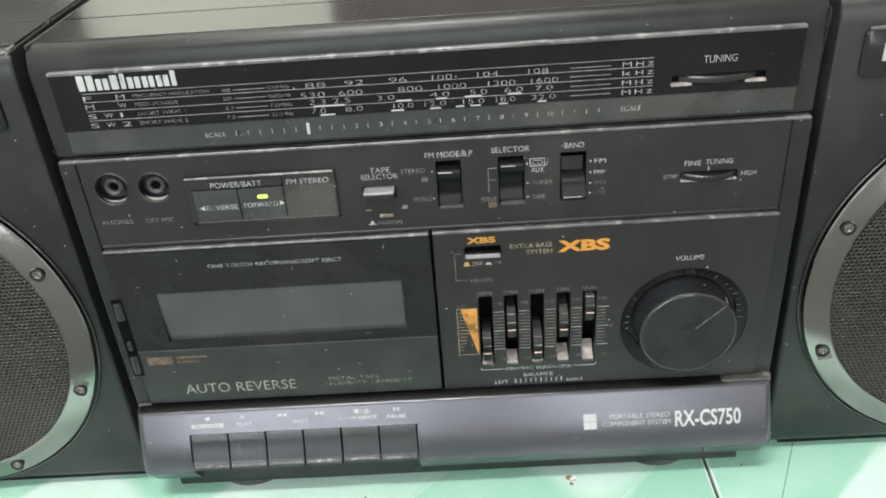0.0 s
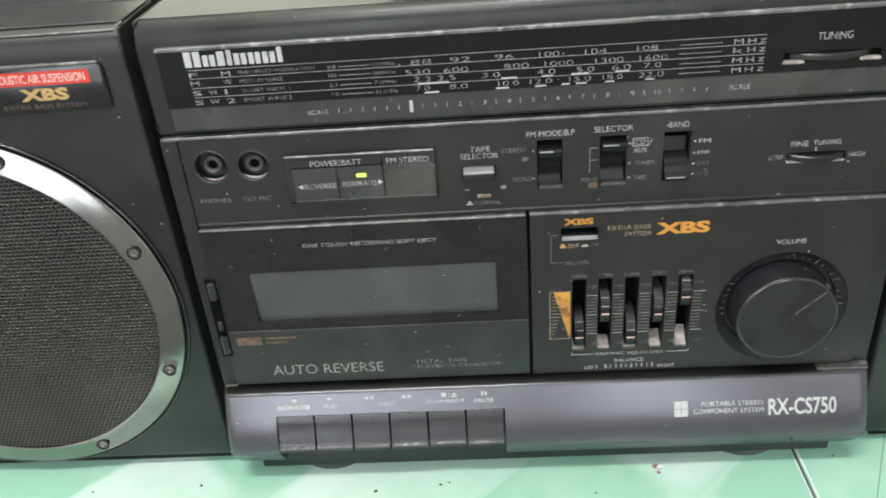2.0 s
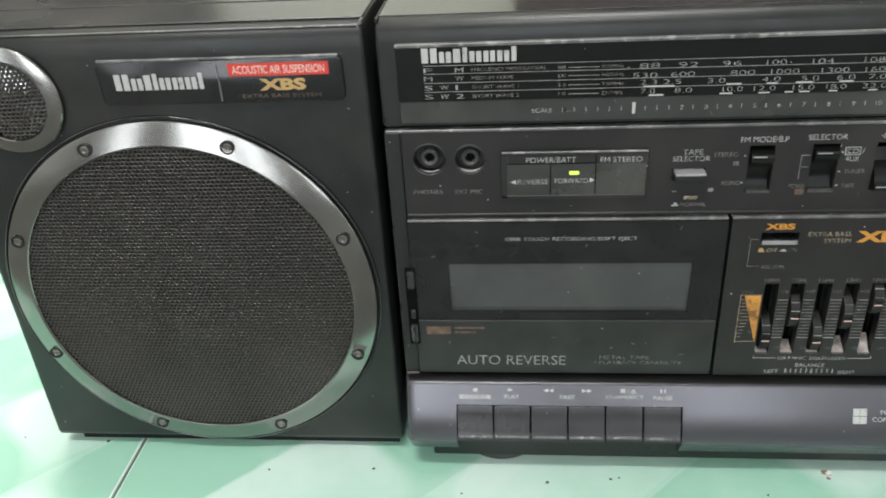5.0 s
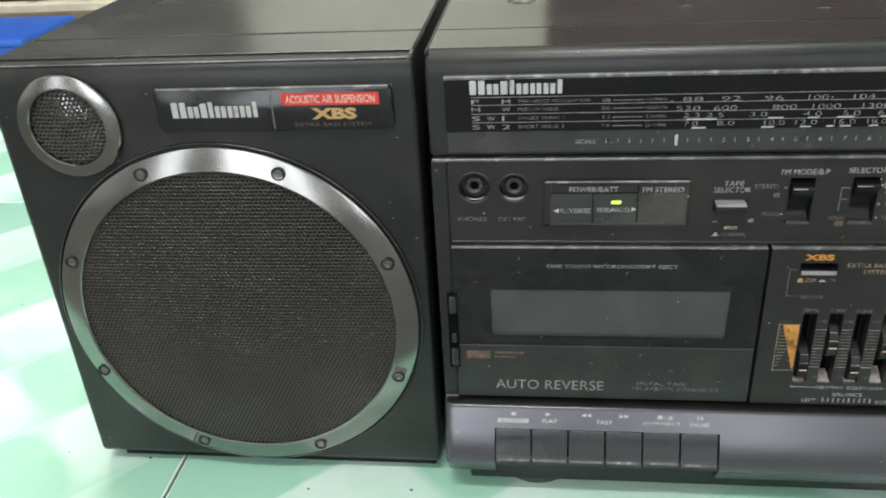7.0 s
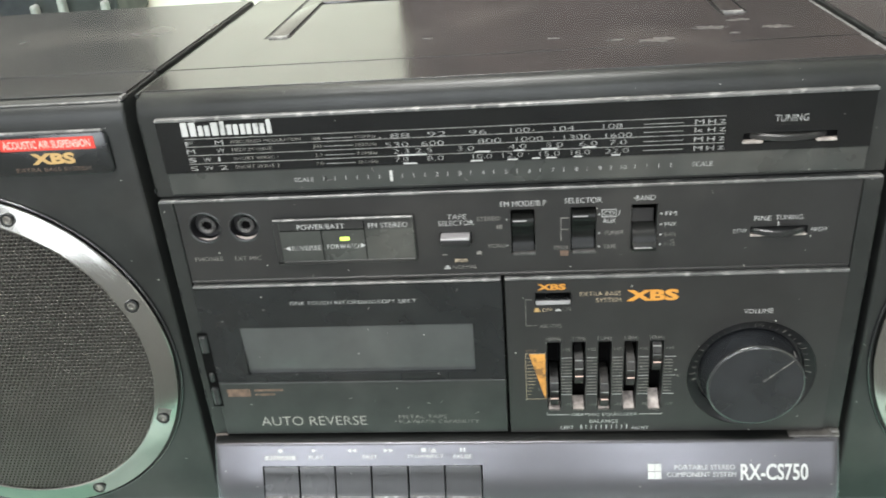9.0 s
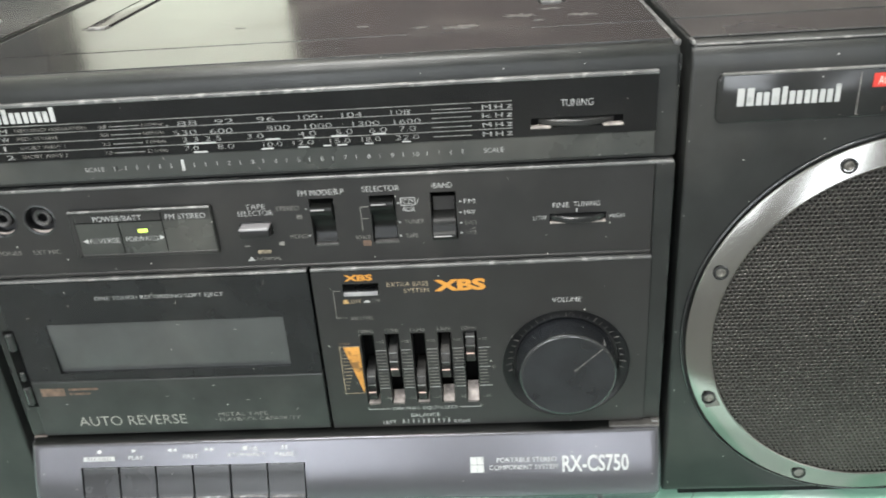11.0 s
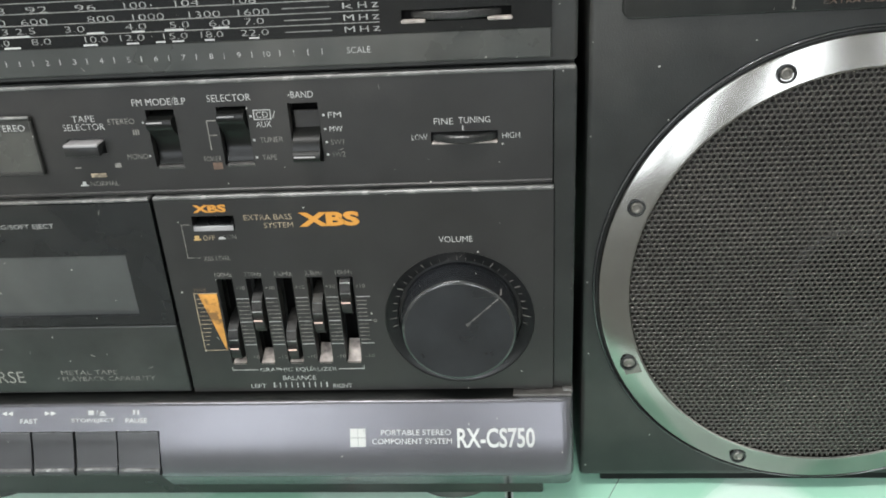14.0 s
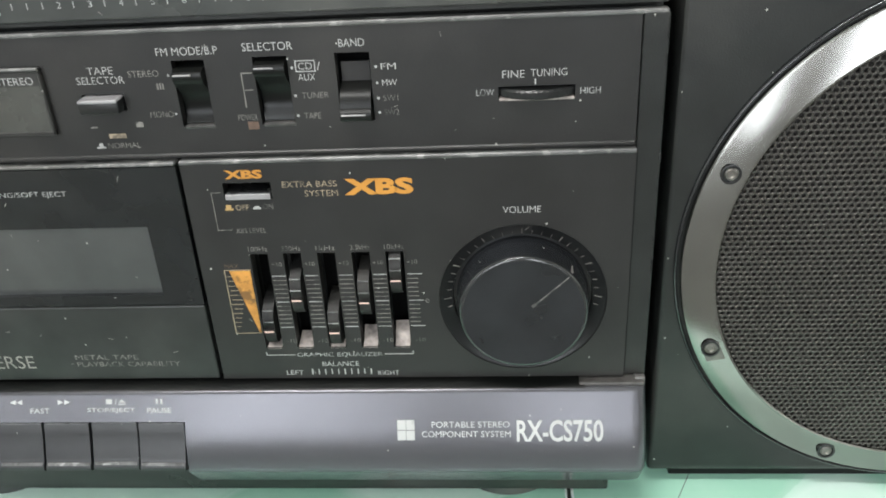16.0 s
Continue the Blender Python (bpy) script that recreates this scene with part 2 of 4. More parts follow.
def tile_material():
    m = bpy.data.materials.new("green_ceramic_tile")
    m.use_nodes = True
    nt = m.node_tree
    b = nt.nodes["Principled BSDF"]
    geo = nt.nodes.new("ShaderNodeNewGeometry")
    sep = nt.nodes.new("ShaderNodeSeparateXYZ")
    wob = nt.nodes.new("ShaderNodeTexNoise")
    wob.inputs["Scale"].default_value, wob.inputs["Detail"].default_value = 90.0, 3.0
    nt.links.new(geo.outputs["Position"], wob.inputs["Vector"])
    nt.links.new(geo.outputs["Position"], sep.inputs[0])

    def math_node(op, a, c=None):
        n = nt.nodes.new("ShaderNodeMath")
        n.operation = op
        for i, v in enumerate((a, c)):
            if v is None:
                continue
            if isinstance(v, (int, float)):
                n.inputs[i].default_value = v
            else:
                nt.links.new(v, n.inputs[i])
        return n.outputs[0]

    jitter = math_node("MULTIPLY", math_node("SUBTRACT", wob.outputs["Fac"], 0.5), 0.003)
    u = math_node("ADD", math_node("ADD", sep.outputs[0], sep.outputs[1]), jitter)
    v = math_node("SUBTRACT", math_node("SUBTRACT", sep.outputs[0], sep.outputs[1]), jitter)
    # facets: rectangular cells of the two diagonals, in turn pale and green
    cu = math_node("DIVIDE", math_node("ADD", u, 0.159 + 3.86), 0.193)
    cv = math_node("DIVIDE", math_node("ADD", v, 0.208 + 4.04), 0.101)
    wave = math_node("MULTIPLY", math_node("SINE", math_node("MULTIPLY", cu, math.pi)), math_node("SINE", math_node("MULTIPLY", cv, math.pi)))
    odd = math_node("MINIMUM", math_node("MAXIMUM", math_node("SUBTRACT", 0.5, math_node("MULTIPLY", wave, 6.0)), 0.0), 1.0)
    fade = math_node("MULTIPLY", math_node("FRACT", cv), 0.5)
    cloud = nt.nodes.new("ShaderNodeTexNoise")
    cloud.inputs["Scale"].default_value, cloud.inputs["Detail"].default_value = 22.0, 5.0
    nt.links.new(geo.outputs["Position"], cloud.inputs["Vector"])
    soft = math_node("MULTIPLY", math_node("SUBTRACT", cloud.outputs["Fac"], 0.5), 1.1)
    fac = math_node("ADD", math_node("MULTIPLY", odd, math_node("SUBTRACT", 0.95, fade)), soft)
    r = nt.nodes.new("ShaderNodeValToRGB")
    r.color_ramp.elements[0].position, r.color_ramp.elements[0].color = 0.0, (0.36, 0.65, 0.50, 1)
    r.color_ramp.elements[1].position, r.color_ramp.elements[1].color = 0.9, (0.66, 0.84, 0.755, 1)
    nt.links.new(fac, r.inputs[0])
    # small dark chips and grit
    vor = nt.nodes.new("ShaderNodeTexVoronoi")
    vor.inputs["Scale"].default_value = 45.0
    nt.links.new(geo.outputs["Position"], vor.inputs["Vector"])
    sc = nt.nodes.new("ShaderNodeSeparateColor")
    nt.links.new(vor.outputs["Color"], sc.inputs[0])
    lim = nt.nodes.new("ShaderNodeMapRange")
    for k, val in ((1, 0.70), (2, 1.0), (3, 0.0), (4, 0.045)):
        lim.inputs[k].default_value = val
    nt.links.new(sc.outputs[0], lim.inputs[0])
    chip = math_node("LESS_THAN", vor.outputs["Distance"], lim.outputs[0])
    x = nt.nodes.new("ShaderNodeMix")
    x.data_type = "RGBA"
    nt.links.new(math_node("MULTIPLY", chip, 0.75), x.inputs[0])
    nt.links.new(r.outputs[0], x.inputs[6])
    x.inputs[7].default_value = (0.08, 0.10, 0.08, 1)
    nt.links.new(x.outputs[2], b.inputs["Base Color"])
    b.inputs["Roughness"].default_value = 0.22
    return m


TILE = tile_material()

# ---------------------------------------------------------------- mesh helpers (sizes in millimetres)
MM = 0.001


def finish(bm, name, material, smooth=None):
    me = bpy.data.meshes.new(name)
    bmesh.ops.recalc_face_normals(bm, faces=bm.faces)
    bm.to_mesh(me)
    bm.free()
    me.materials.append(material)
    me.transform(Matrix.Scale(MM, 4))
    if smooth is not None:
        me.shade_smooth()
        me.set_sharp_from_angle(angle=radians(smooth))
    return me


def part(name, bm, material, parent, label="", smooth=None):
    me = bm if isinstance(bm, bpy.types.Mesh) else finish(bm, name, material, smooth)
    ob = new(name, me)
    ob.parent = parent
    if label:
        tagged(ob, label=label)
    return ob


def thing(name, label, category, x=0, y=0, z=0, group=""):
    ob = new(name)
    ob.location = (x * MM, y * MM, z * MM)
    ob.empty_display_size = 0.02
    return tagged(ob, label, category, group)


def cuboid(bm, x0, x1, y0, y1, z0, z1):
    vs = [bm.verts.new((x, y, z)) for x in (x0, x1) for y in (y0, y1) for z in (z0, z1)]
    for f in ((0, 1, 3, 2), (4, 6, 7, 5), (0, 4, 5, 1), (2, 3, 7, 6), (0, 2, 6, 4), (1, 5, 7, 3)):
        bm.faces.new([vs[i] for i in f])
    return vs


def box(x0, x1, y0, y1, z0, z1, r=0.0, seg=2):
    bm = bmesh.new()
    cuboid(bm, x0, x1, y0, y1, z0, z1)
    if r:
        bmesh.ops.bevel(bm, geom=bm.edges[:], offset=r, segments=seg, profile=0.5, affect="EDGES")
    return bm


def join(*bms):
    out = bms[0]
    for b in bms[1:]:
        me = bpy.data.meshes.new("tmp")
        b.to_mesh(me)
        b.free()
        out.from_mesh(me)
        bpy.data.meshes.remove(me)
    return out


def rod(profile, x0, x1):
    """A closed (y, z) outline drawn out along x."""
    bm = bmesh.new()
    a = [bm.verts.new((x0, y, z)) for y, z in profile]
    b = [bm.verts.new((x1, y, z)) for y, z in profile]
    n = len(profile)
    for i in range(n):
        bm.faces.new((a[i], a[(i + 1) % n], b[(i + 1) % n], b[i]))
    bm.faces.new(a)
    bm.faces.new(b[::-1])
    return bm


def lathe(profile, cx, cz, n=64, closed=False):
    """(radius, y) points turned round an axis along y through (cx, cz)."""
    bm = bmesh.new()
    rings = []
    for rad, y in profile:
        if rad < 1e-6:
            rings.append([bm.verts.new((cx, y, cz))])
        else:
            rings.append([bm.verts.new((cx + rad * math.cos(2 * math.pi * k / n), y, cz + rad * math.sin(2 * math.pi * k / n))) for k in range(n)])
    pairs = list(zip(rings, rings[1:])) + ([(rings[-1], rings[0])] if closed else [])
    for p, q in pairs:
        for k in range(n):
            j = (k + 1) % n
            if len(p) == 1:
                bm.faces.new((p[0], q[k], q[j]))
            elif len(q) == 1:
                bm.faces.new((p[k], q[0], p[j]))
            else:
                bm.faces.new((p[k], q[k], q[j], p[j]))
    return bm


def disc_up(rad, cx, cy, z0, z1, n=48, r=0.6, teeth=0.0):
    """An upright round block with rounded rims (axis along z)."""
    bm = bmesh.new()
    rows = []
    for rr, z in ((rad - r, z0), (rad, z0 + r), (rad, z1 - r), (rad - r, z1)):
        rows.append([bm.verts.new((cx + (rr - (teeth if k % 2 else 0)) * math.cos(2 * math.pi * k / n), cy + (rr - (teeth if k % 2 else 0)) * math.sin(2 * math.pi * k / n), z)) for k in range(n)])
    for p, q in zip(rows, rows[1:]):
        for k in range(n):
            bm.faces.new((p[k], p[(k + 1) % n], q[(k + 1) % n], q[k]))
    bm.faces.new(rows[0][::-1])
    bm.faces.new(rows[-1])
    return bm


def plate(x0, x1, z0, z1, yf, yb, holes=()):
    """A slab that faces -y, with rectangular openings (x0, x1, z0, z1) that go through it to yb."""
    bm = bmesh.new()
    xs = sorted({x0, x1, *[h[i] for h in holes for i in (0, 1)]})
    zs = sorted({z0, z1, *[h[i] for h in holes for i in (2, 3)]})
    front, back = {}, {}

    def v(store, x, y, z):
        if (x, z) not in store:
            store[x, z] = bm.verts.new((x, y, z))
        return store[x, z]

    def solid(i, k):
        if not (0 <= i < len(xs) - 1 and 0 <= k < len(zs) - 1):
            return False
        mx, mz = (xs[i] + xs[i + 1]) / 2, (zs[k] + zs[k + 1]) / 2
        return not any(h[0] < mx < h[1] and h[2] < mz < h[3] for h in holes)

    for i in range(len(xs) - 1):
        for k in range(len(zs) - 1):
            if not solid(i, k):
                continue
            c = [(xs[i], zs[k]), (xs[i + 1], zs[k]), (xs[i + 1], zs[k + 1]), (xs[i], zs[k + 1])]
            bm.faces.new([v(front, x, yf, z) for x, z in c])
            bm.faces.new([v(back, x, yb, z) for x, z in reversed(c)])
            for (a, b), (di, dk) in zip(((c[0], c[1]), (c[1], c[2]), (c[2], c[3]), (c[3], c[0])), ((0, -1), (1, 0), (0, 1), (-1, 0))):
                if not solid(i + di, k + dk):
                    bm.faces.new((v(front, a[0], yf, a[1]), v(back, a[0], yb, a[1]), v(back, b[0], yb, b[1]), v(front, b[0], yf, b[1])))
    return bm


def round_rect(x0, x1, z0, z1, rad, yf, yb, lip=0.5):
    """A slab that faces -y with rounded corners and a softened front rim."""
    bm = bmesh.new()

    def outline(inset, y):
        pts = []
        for cx, cz, a0 in ((x1 - rad, z1 - rad, 0), (x0 + rad, z1 - rad, 90), (x0 + rad, z0 + rad, 180), (x1 - rad, z0 + rad, 270)):
            for k in range(6):
                a = radians(a0 + 18 * k)
                pts.append(bm.verts.new((cx + (rad - inset) * math.cos(a), y, cz + (rad - inset) * math.sin(a))))
        return pts

    rows = [outline(0, yb), outline(0, yf + lip), outline(lip * 0.4, yf + lip * 0.3), outline(lip, yf)]
    n = len(rows[0])
    for p, q in zip(rows, rows[1:]):
        for k in range(n):
            bm.faces.new((p[k], p[(k + 1) % n], q[(k + 1) % n], q[k]))
    bm.faces.new(rows[-1])
    bm.faces.new(rows[0][::-1])
    return bm


def flat_boxes(rects, y, t=0.12):
    bm = bmesh.new()
    for x0, x1, z0, z1 in rects:
        cuboid(bm, x0, x1, y - t, y, z0, z1)
    return bm


def flat_poly(points, y, t=0.12):
    bm = bmesh.new()
    f = [bm.verts.new((x, y - t, z)) for x, z in points]
    b = [bm.verts.new((x, y, z)) for x, z in points]
    n = len(f)
    bm.faces.new(f)
    bm.faces.new(b[::-1])
    for k in range(n):
        bm.faces.new((f[k], f[(k + 1) % n], b[(k + 1) % n], b[k]))
    return bm


LETTERS = {}


def letters(text, bold=0.0):
    """The outline mesh of a text, scaled to the unit square."""
    if (text, bold) not in LETTERS:
        cu = bpy.data.curves.new("letters", "FONT")
        cu.body, cu.resolution_u, cu.offset, cu.fill_mode = text, 3, bold, "FRONT"
        ob = bpy.data.objects.new("letters", cu)
        scene.collection.objects.link(ob)
        bpy.context.view_layer.update()
        me = bpy.data.meshes.new_from_object(ob.evaluated_get(bpy.context.evaluated_depsgraph_get()))
        bpy.data.objects.remove(ob)
        bpy.data.curves.remove(cu)
        co = np.array([v.co for v in me.vertices])
        LETTERS[text, bold] = (co, [tuple(p.vertices) for p in me.polygons])
        bpy.data.meshes.remove(me)
    return LETTERS[text, bold]


def printed(text, x0, x1, zc, h, y, material, parent, bold=0.0, lean=0.0, place=None, name="printed_word"):
    """Ink on a face: text from x0 to x1, h high, round the height zc. place: maps (x, z) to a point of a bent face."""
    co, faces = letters(text, bold)
    lo, hi = co[:, :2].min(0), co[:, :2].max(0)
    unit = (co[:, :2] - lo) / (hi - lo)
    verts = []
    for a, c in unit:
        x, z = x0 + a * (x1 - x0) + lean * c * h, zc + (c - 0.5) * h
        verts.append(place(x, z) if place else (x, y - 0.12, z))
    me = bpy.data.meshes.new(name)
    me.from_pydata(verts, [], faces)
    me.materials.append(material)
    me.transform(Matrix.Scale(MM, 4))
    me.update()
    return part(name, me, material, parent)


def brand_bars(x0, x1, z0, z1, y, parent):
    """A maker's name as eight plain rounded blocks, the wide ones with a slit."""
    widths = (0.165, 0.125, 0.075, 0.05, 0.125, 0.12, 0.125, 0.05)
    highs = (1, 0.74, 0.93, 1, 0.74, 0.74, 0.74, 1)
    x, w = x0, x1 - x0
    gap = (1 - sum(widths)) / 7
    mark = None
    for a, h in zip(widths, highs):
        top = z0 + h * (z1 - z0)
        lanes = [(x, x + a * w)]
        if a > 0.1:
            lanes = [(x, x + 0.43 * a * w), (x + 0.57 * a * w, x + a * w)]
        for c, d in lanes:
            bm = round_rect(c, d, z0, top, 0.3, y - 0.15, y, 0.05)
            if mark is None:
                mark = part("name_mark", bm, WHITE, parent, "white name mark of plain blocks")
            else:
                part("block", bm, WHITE, mark)
        x += (a + gap) * w
    return mark


# ---------------------------------------------------------------- room
def room_wall(name, x0, x1, y0, y1, z0, z1, material, label):
    return tagged(new(name, finish(box(x0, x1, y0, y1, z0, z1), name, material)), label, "wall", kind="structure")


room_wall("wall_north", -2300, 2300, 1060, 1180, 0, 2700, CREAM, "cream painted wall behind the portable stereo")
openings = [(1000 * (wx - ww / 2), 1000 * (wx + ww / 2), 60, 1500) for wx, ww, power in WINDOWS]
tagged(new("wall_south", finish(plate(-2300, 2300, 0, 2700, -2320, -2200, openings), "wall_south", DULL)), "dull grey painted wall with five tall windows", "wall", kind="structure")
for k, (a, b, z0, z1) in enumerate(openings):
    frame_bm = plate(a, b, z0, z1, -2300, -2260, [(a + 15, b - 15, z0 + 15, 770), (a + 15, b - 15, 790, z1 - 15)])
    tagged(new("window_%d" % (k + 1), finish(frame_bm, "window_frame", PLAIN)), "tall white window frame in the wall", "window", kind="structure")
room_wall("wall_east", 2300, 2420, -2320, 1180, 0, 2700, PLAIN, "plain pale painted wall")
room_wall("wall_west", -2420, -2300, -2320, 1180, 0, 2700, PLAIN, "plain pale painted wall")
tagged(new("ceiling", finish(box(-2420, 2420, -2320, 1180, 2700, 2800), "ceiling", PLAIN)), "plain white painted ceiling", "ceiling", kind="structure")


# ---------------------------------------------------------------- loudspeakers
def hex_grille(name, cx, cz, rad, y, dome, bow, pitch, hole, parent, material, label):
    """A sheet of punched holes in rows, each hole cut through with its wall."""
    cells = []
    rows = int(rad / (pitch * 0.866)) + 1
    for r in range(-rows, rows + 1):
        for c in range(-int(rad / pitch) - 1, int(rad / pitch) + 2):
            x, z = (c + 0.5 * (r % 2)) * pitch, r * pitch * 0.866
            if math.hypot(x, z) < rad - pitch * 0.45:
                cells.append((x, z))
    cells = np.array(cells)
    n = 12
    ang = np.arange(n) * 2 * np.pi / n + np.pi / 6
    # corners of the cell lie towards +-z
    out_r = pitch / 2 / np.cos((ang + np.pi / 6) % (np.pi / 3) - np.pi / 6)
    rings = ((out_r, 0.0), (np.full(n, hole + 0.17), 0.03), (np.full(n, hole), 0.24), (np.full(n, hole), 0.8))
    loops = [(np.stack([rr * np.cos(ang), rr * np.sin(ang)], 1), dy) for rr, dy in rings]
    verts, faces = [], []
    for k, (x, z) in enumerate(cells):
        yy = y - dome * (1 - (math.hypot(x, z) / rad) ** bow)
        base = k * 4 * n
        for pts, dy in loops:
            verts += [(cx + x + a, yy + dy, cz + z + b) for a, b in pts]
        for row in range(3):
            for i in range(n):
                j = (i + 1) % n
                p = base + row * n
                faces.append((p + i, p + n + i, p + n + j, p + j))
    me = bpy.data.meshes.new(name)
    me.from_pydata(verts, [], faces)
    me.materials.append(material)
    me.transform(Matrix.Scale(MM, 4))
    me.update()
    return part(name, me, material, parent, label)


def screw(cx, cz, y, parent):
    cup = lathe([(3.0, y + 0.6), (3.0, y - 0.3), (2.7, y - 0.42), (2.3, y - 0.3), (2.2, y + 0.5), (1.9, y + 0.55)], cx, cz, 24)
    ob = part("screw", cup, LEVER, parent, "dark recessed screw", smooth=40)
    part("screw_head", lathe([(1.95, y + 0.5), (1.9, y - 0.05), (1.5, y - 0.35), (1.1, y - 0.3), (0.8, y + 0.1), (0, y + 0.1)], cx, cz, 20), SCREWMAT, ob, "grey screw head", smooth=40)
    return ob


def loudspeaker(x0, x1, ring_x, tweeter_x, badge_x, label):
    sp = thing("loudspeaker", label, "speaker", (x0 + x1) / 2, 95, 0, "pair of speakers")
    back = Matrix.Translation(-sp.location)

    def add(name, bm, material, text="", smooth=None):
        ob = part(name, bm, material, sp, text, smooth)
        ob.matrix_parent_inverse = back
        return ob

    # cabinet: rounded upper front edge, soft corners, a shallow step where the lid begins
    prof = [(192, 7.5), (192, 212), (190, 214.5), (40, 214.5), (39.4, 213.9), (38.6, 213.9), (38, 214.3), (8, 213.8), (4.5, 212.9), (2.4, 211.2), (1.2, 208.5), (1.0, 204), (1.0, 10), (1.6, 7.6), (3, 6.4)]
    cab = rod(prof, x0, x1)
    side = [e for e in cab.edges if abs(e.verts[0].co.x - e.verts[1].co.x) < 1e-6]
    bmesh.ops.bevel(cab, geom=side, offset=1.6, segments=2, profile=0.5, affect="EDGES")
    add("cabinet", cab, CASE, "black moulded plastic cabinet with dust specks", 35)
    add("lid", box(x0 + 1.2, x1 - 1.0, 40.2, 188, 214.4, 214.9, 0.2, 1), SPKTOP, "glossy black top with dust and scratches")
    add("front_lid_strip", box(x0 + 1.2, x1 - 1.0, 8.5, 38.2, 214.0, 214.7, 0.2, 1), SPKTOP)
    add("plinth", box(x0 + 9, x1 - 3, 6.8, 184, 0, 7.6, 0.4, 1), HOLLOW, "low black plinth")
    # thin strip that paints the bright line on the rounded upper edge
    add("edge_highlight", box(x0 + 2, x1 - 2.5, 3.2, 4.1, 212.3, 213.0, 0.25, 1), EDGE, "pale highlight line painted along the upper edge")
    add("corner_scuff", box(x1 - 1.6 if x1 < 0 else x0 + 0.3, x1 - 0.3 if x1 < 0 else x0 + 1.6, 3.2, 8.5, 212.6, 214.5, 0.5), EDGE, "scuffed corner with a painted highlight")
    cx, cz = ring_x, 93.3
    # woofer surround: black rim, then the sloped aluminium ring
    add("rim", lathe([(86.5, 1.3), (86.45, 0.0), (86.25, -0.35), (85.9, -0.5), (85.6, -0.35), (85.4, 0.0), (85.35, 1.3)], cx, cz, 128), KNOBLIP, "thin black plastic rim", 40)
    add("trim_ring", lathe([(84.6, 1.2), (84.6, -0.9), (84.3, -1.35), (83.7, -1.6), (75.0, -3.75), (74.4, -3.7), (74.0, -3.2), (73.8, 1.2)], cx, cz, 160), ALU, "brushed aluminium trim ring with eight screws", 9)
    hex_grille("grille", cx, cz, 76.4, -2.6, 0.7, 2, 2.02, 0.70, sp, GRILLE, "dark perforated metal grille").matrix_parent_inverse = back
    # the dark driver shows through the holes
    add("woofer_cone", lathe([(73.5, 0.6), (70, -0.6), (68, -0.5), (24, -0.4), (20, -0.9), (10, -1.2), (0, -1.3)], cx, cz, 64), CONE, "dark paper cone behind the grille", 60)
    add("dust_cap", lathe([(17.5, -0.95), (16.5, -1.4), (9, -1.7), (0, -1.8)], cx, cz, 48), HOLLOW, "dark dust cap behind the grille", 60)
    add("cone_edge", lathe([(20.8, -0.7), (20.2, -1.6), (18.2, -1.65), (17.7, -0.9)], cx, cz, 48), JACK, "paler glued edge of the dust cap", 60)
    for k in range(8):
        a = radians(22.5 + 45 * k)
        ob = screw(cx + 79.3 * math.cos(a), cz + 79.3 * math.sin(a), -3.35, sp)
        ob.matrix_parent_inverse = back
    # small plate paints a dark reflection beside the inner screw
    a = radians(-22.5 if ring_x < 0 else 202.5)
    patch = box(-3.2, 2.8, -0.12, 0.3, -1.5, 5.4, 0.1, 1)
    bmesh.ops.rotate(patch, verts=patch.verts[:], cent=(0, 0, 0), matrix=Matrix.Rotation(math.atan(0.28), 3, "Z"))
    bmesh.ops.translate(patch, verts=patch.verts[:], vec=(79.3, -2.80, 0))
    bmesh.ops.rotate(patch, verts=patch.verts[:], cent=(0, 0, 0), matrix=Matrix.Rotation(-a, 3, "Y"))
    bmesh.ops.translate(patch, verts=patch.verts[:], vec=(cx, 0, cz))
    add("reflection_patch", patch, REFLECTPATCH, "dull patch painted as a reflection in the ring")
    tz = 187.5
    add("tweeter_ring", lathe([(22.5, 1.2), (22.5, -1.0), (22.0, -1.6), (17.6, -2.8), (16.8, -2.8), (16.4, -2.2), (16.2, 1.2)], tweeter_x, tz, 96), ALU, "aluminium ring of the tweeter", 30)
    hex_grille("tweeter_grille", tweeter_x, tz, 18.6, 0.0, 2.0, 2, 2.0, 0.69, sp, GRILLE, "small perforated metal grille").matrix_parent_inverse = back
    add("tweeter_cone", lathe([(16, 0.95), (9, 0.8), (8, 0.2), (0, -0.4)], tweeter_x, tz, 32), ALUEDGE, "pale dome behind the grille", 60)
    # badge
    b0 = badge_x
    add("badge", round_rect(b0, b0 + 99.5, 184.2, 202.6, 3.0, -0.6, 1.6, 0.7), DOOR, "glossy black badge with a light upper rim", 40)
    add("badge_rim", box(b0 + 1.5, b0 + 98, -0.75, 1.0, 202.0, 203.0, 0.3, 1), EDGE)
    add("divider", flat_boxes([(b0 + 49.6, b0 + 50.0, 185.4, 201.0)], -0.6), FADED)
    ob = brand_bars(b0 + 7.2, b0 + 43.4, 190.6, 197.2, -0.6, sp)
    ob.matrix_parent_inverse = back
    add("red_field", flat_boxes([(b0 + 54.2, b0 + 94.0, 195.3, 200.4)], -0.6, 0.14), RED, "red printed field")
    for args in (("ACOUSTIC AIR SUSPENSION", b0 + 55.8, b0 + 92.4, 197.85, 3.3, -0.76, PALE, sp, 0.012), ("XBS", b0 + 65.8, b0 + 84.4, 191.7, 4.8, -0.6, GOLD, sp, 0.05), ("EXTRA BASS SYSTEM", b0 + 58.5, b0 + 90.0, 187.2, 1.6, -0.6, FADEDGOLD, sp)):
        printed(*args).matrix_parent_inverse = back
    return sp


loudspeaker(-328.5, -148.4, -238.0, -296, -256.5, "black speaker with aluminium-ringed perforated grille, beside the tape door")
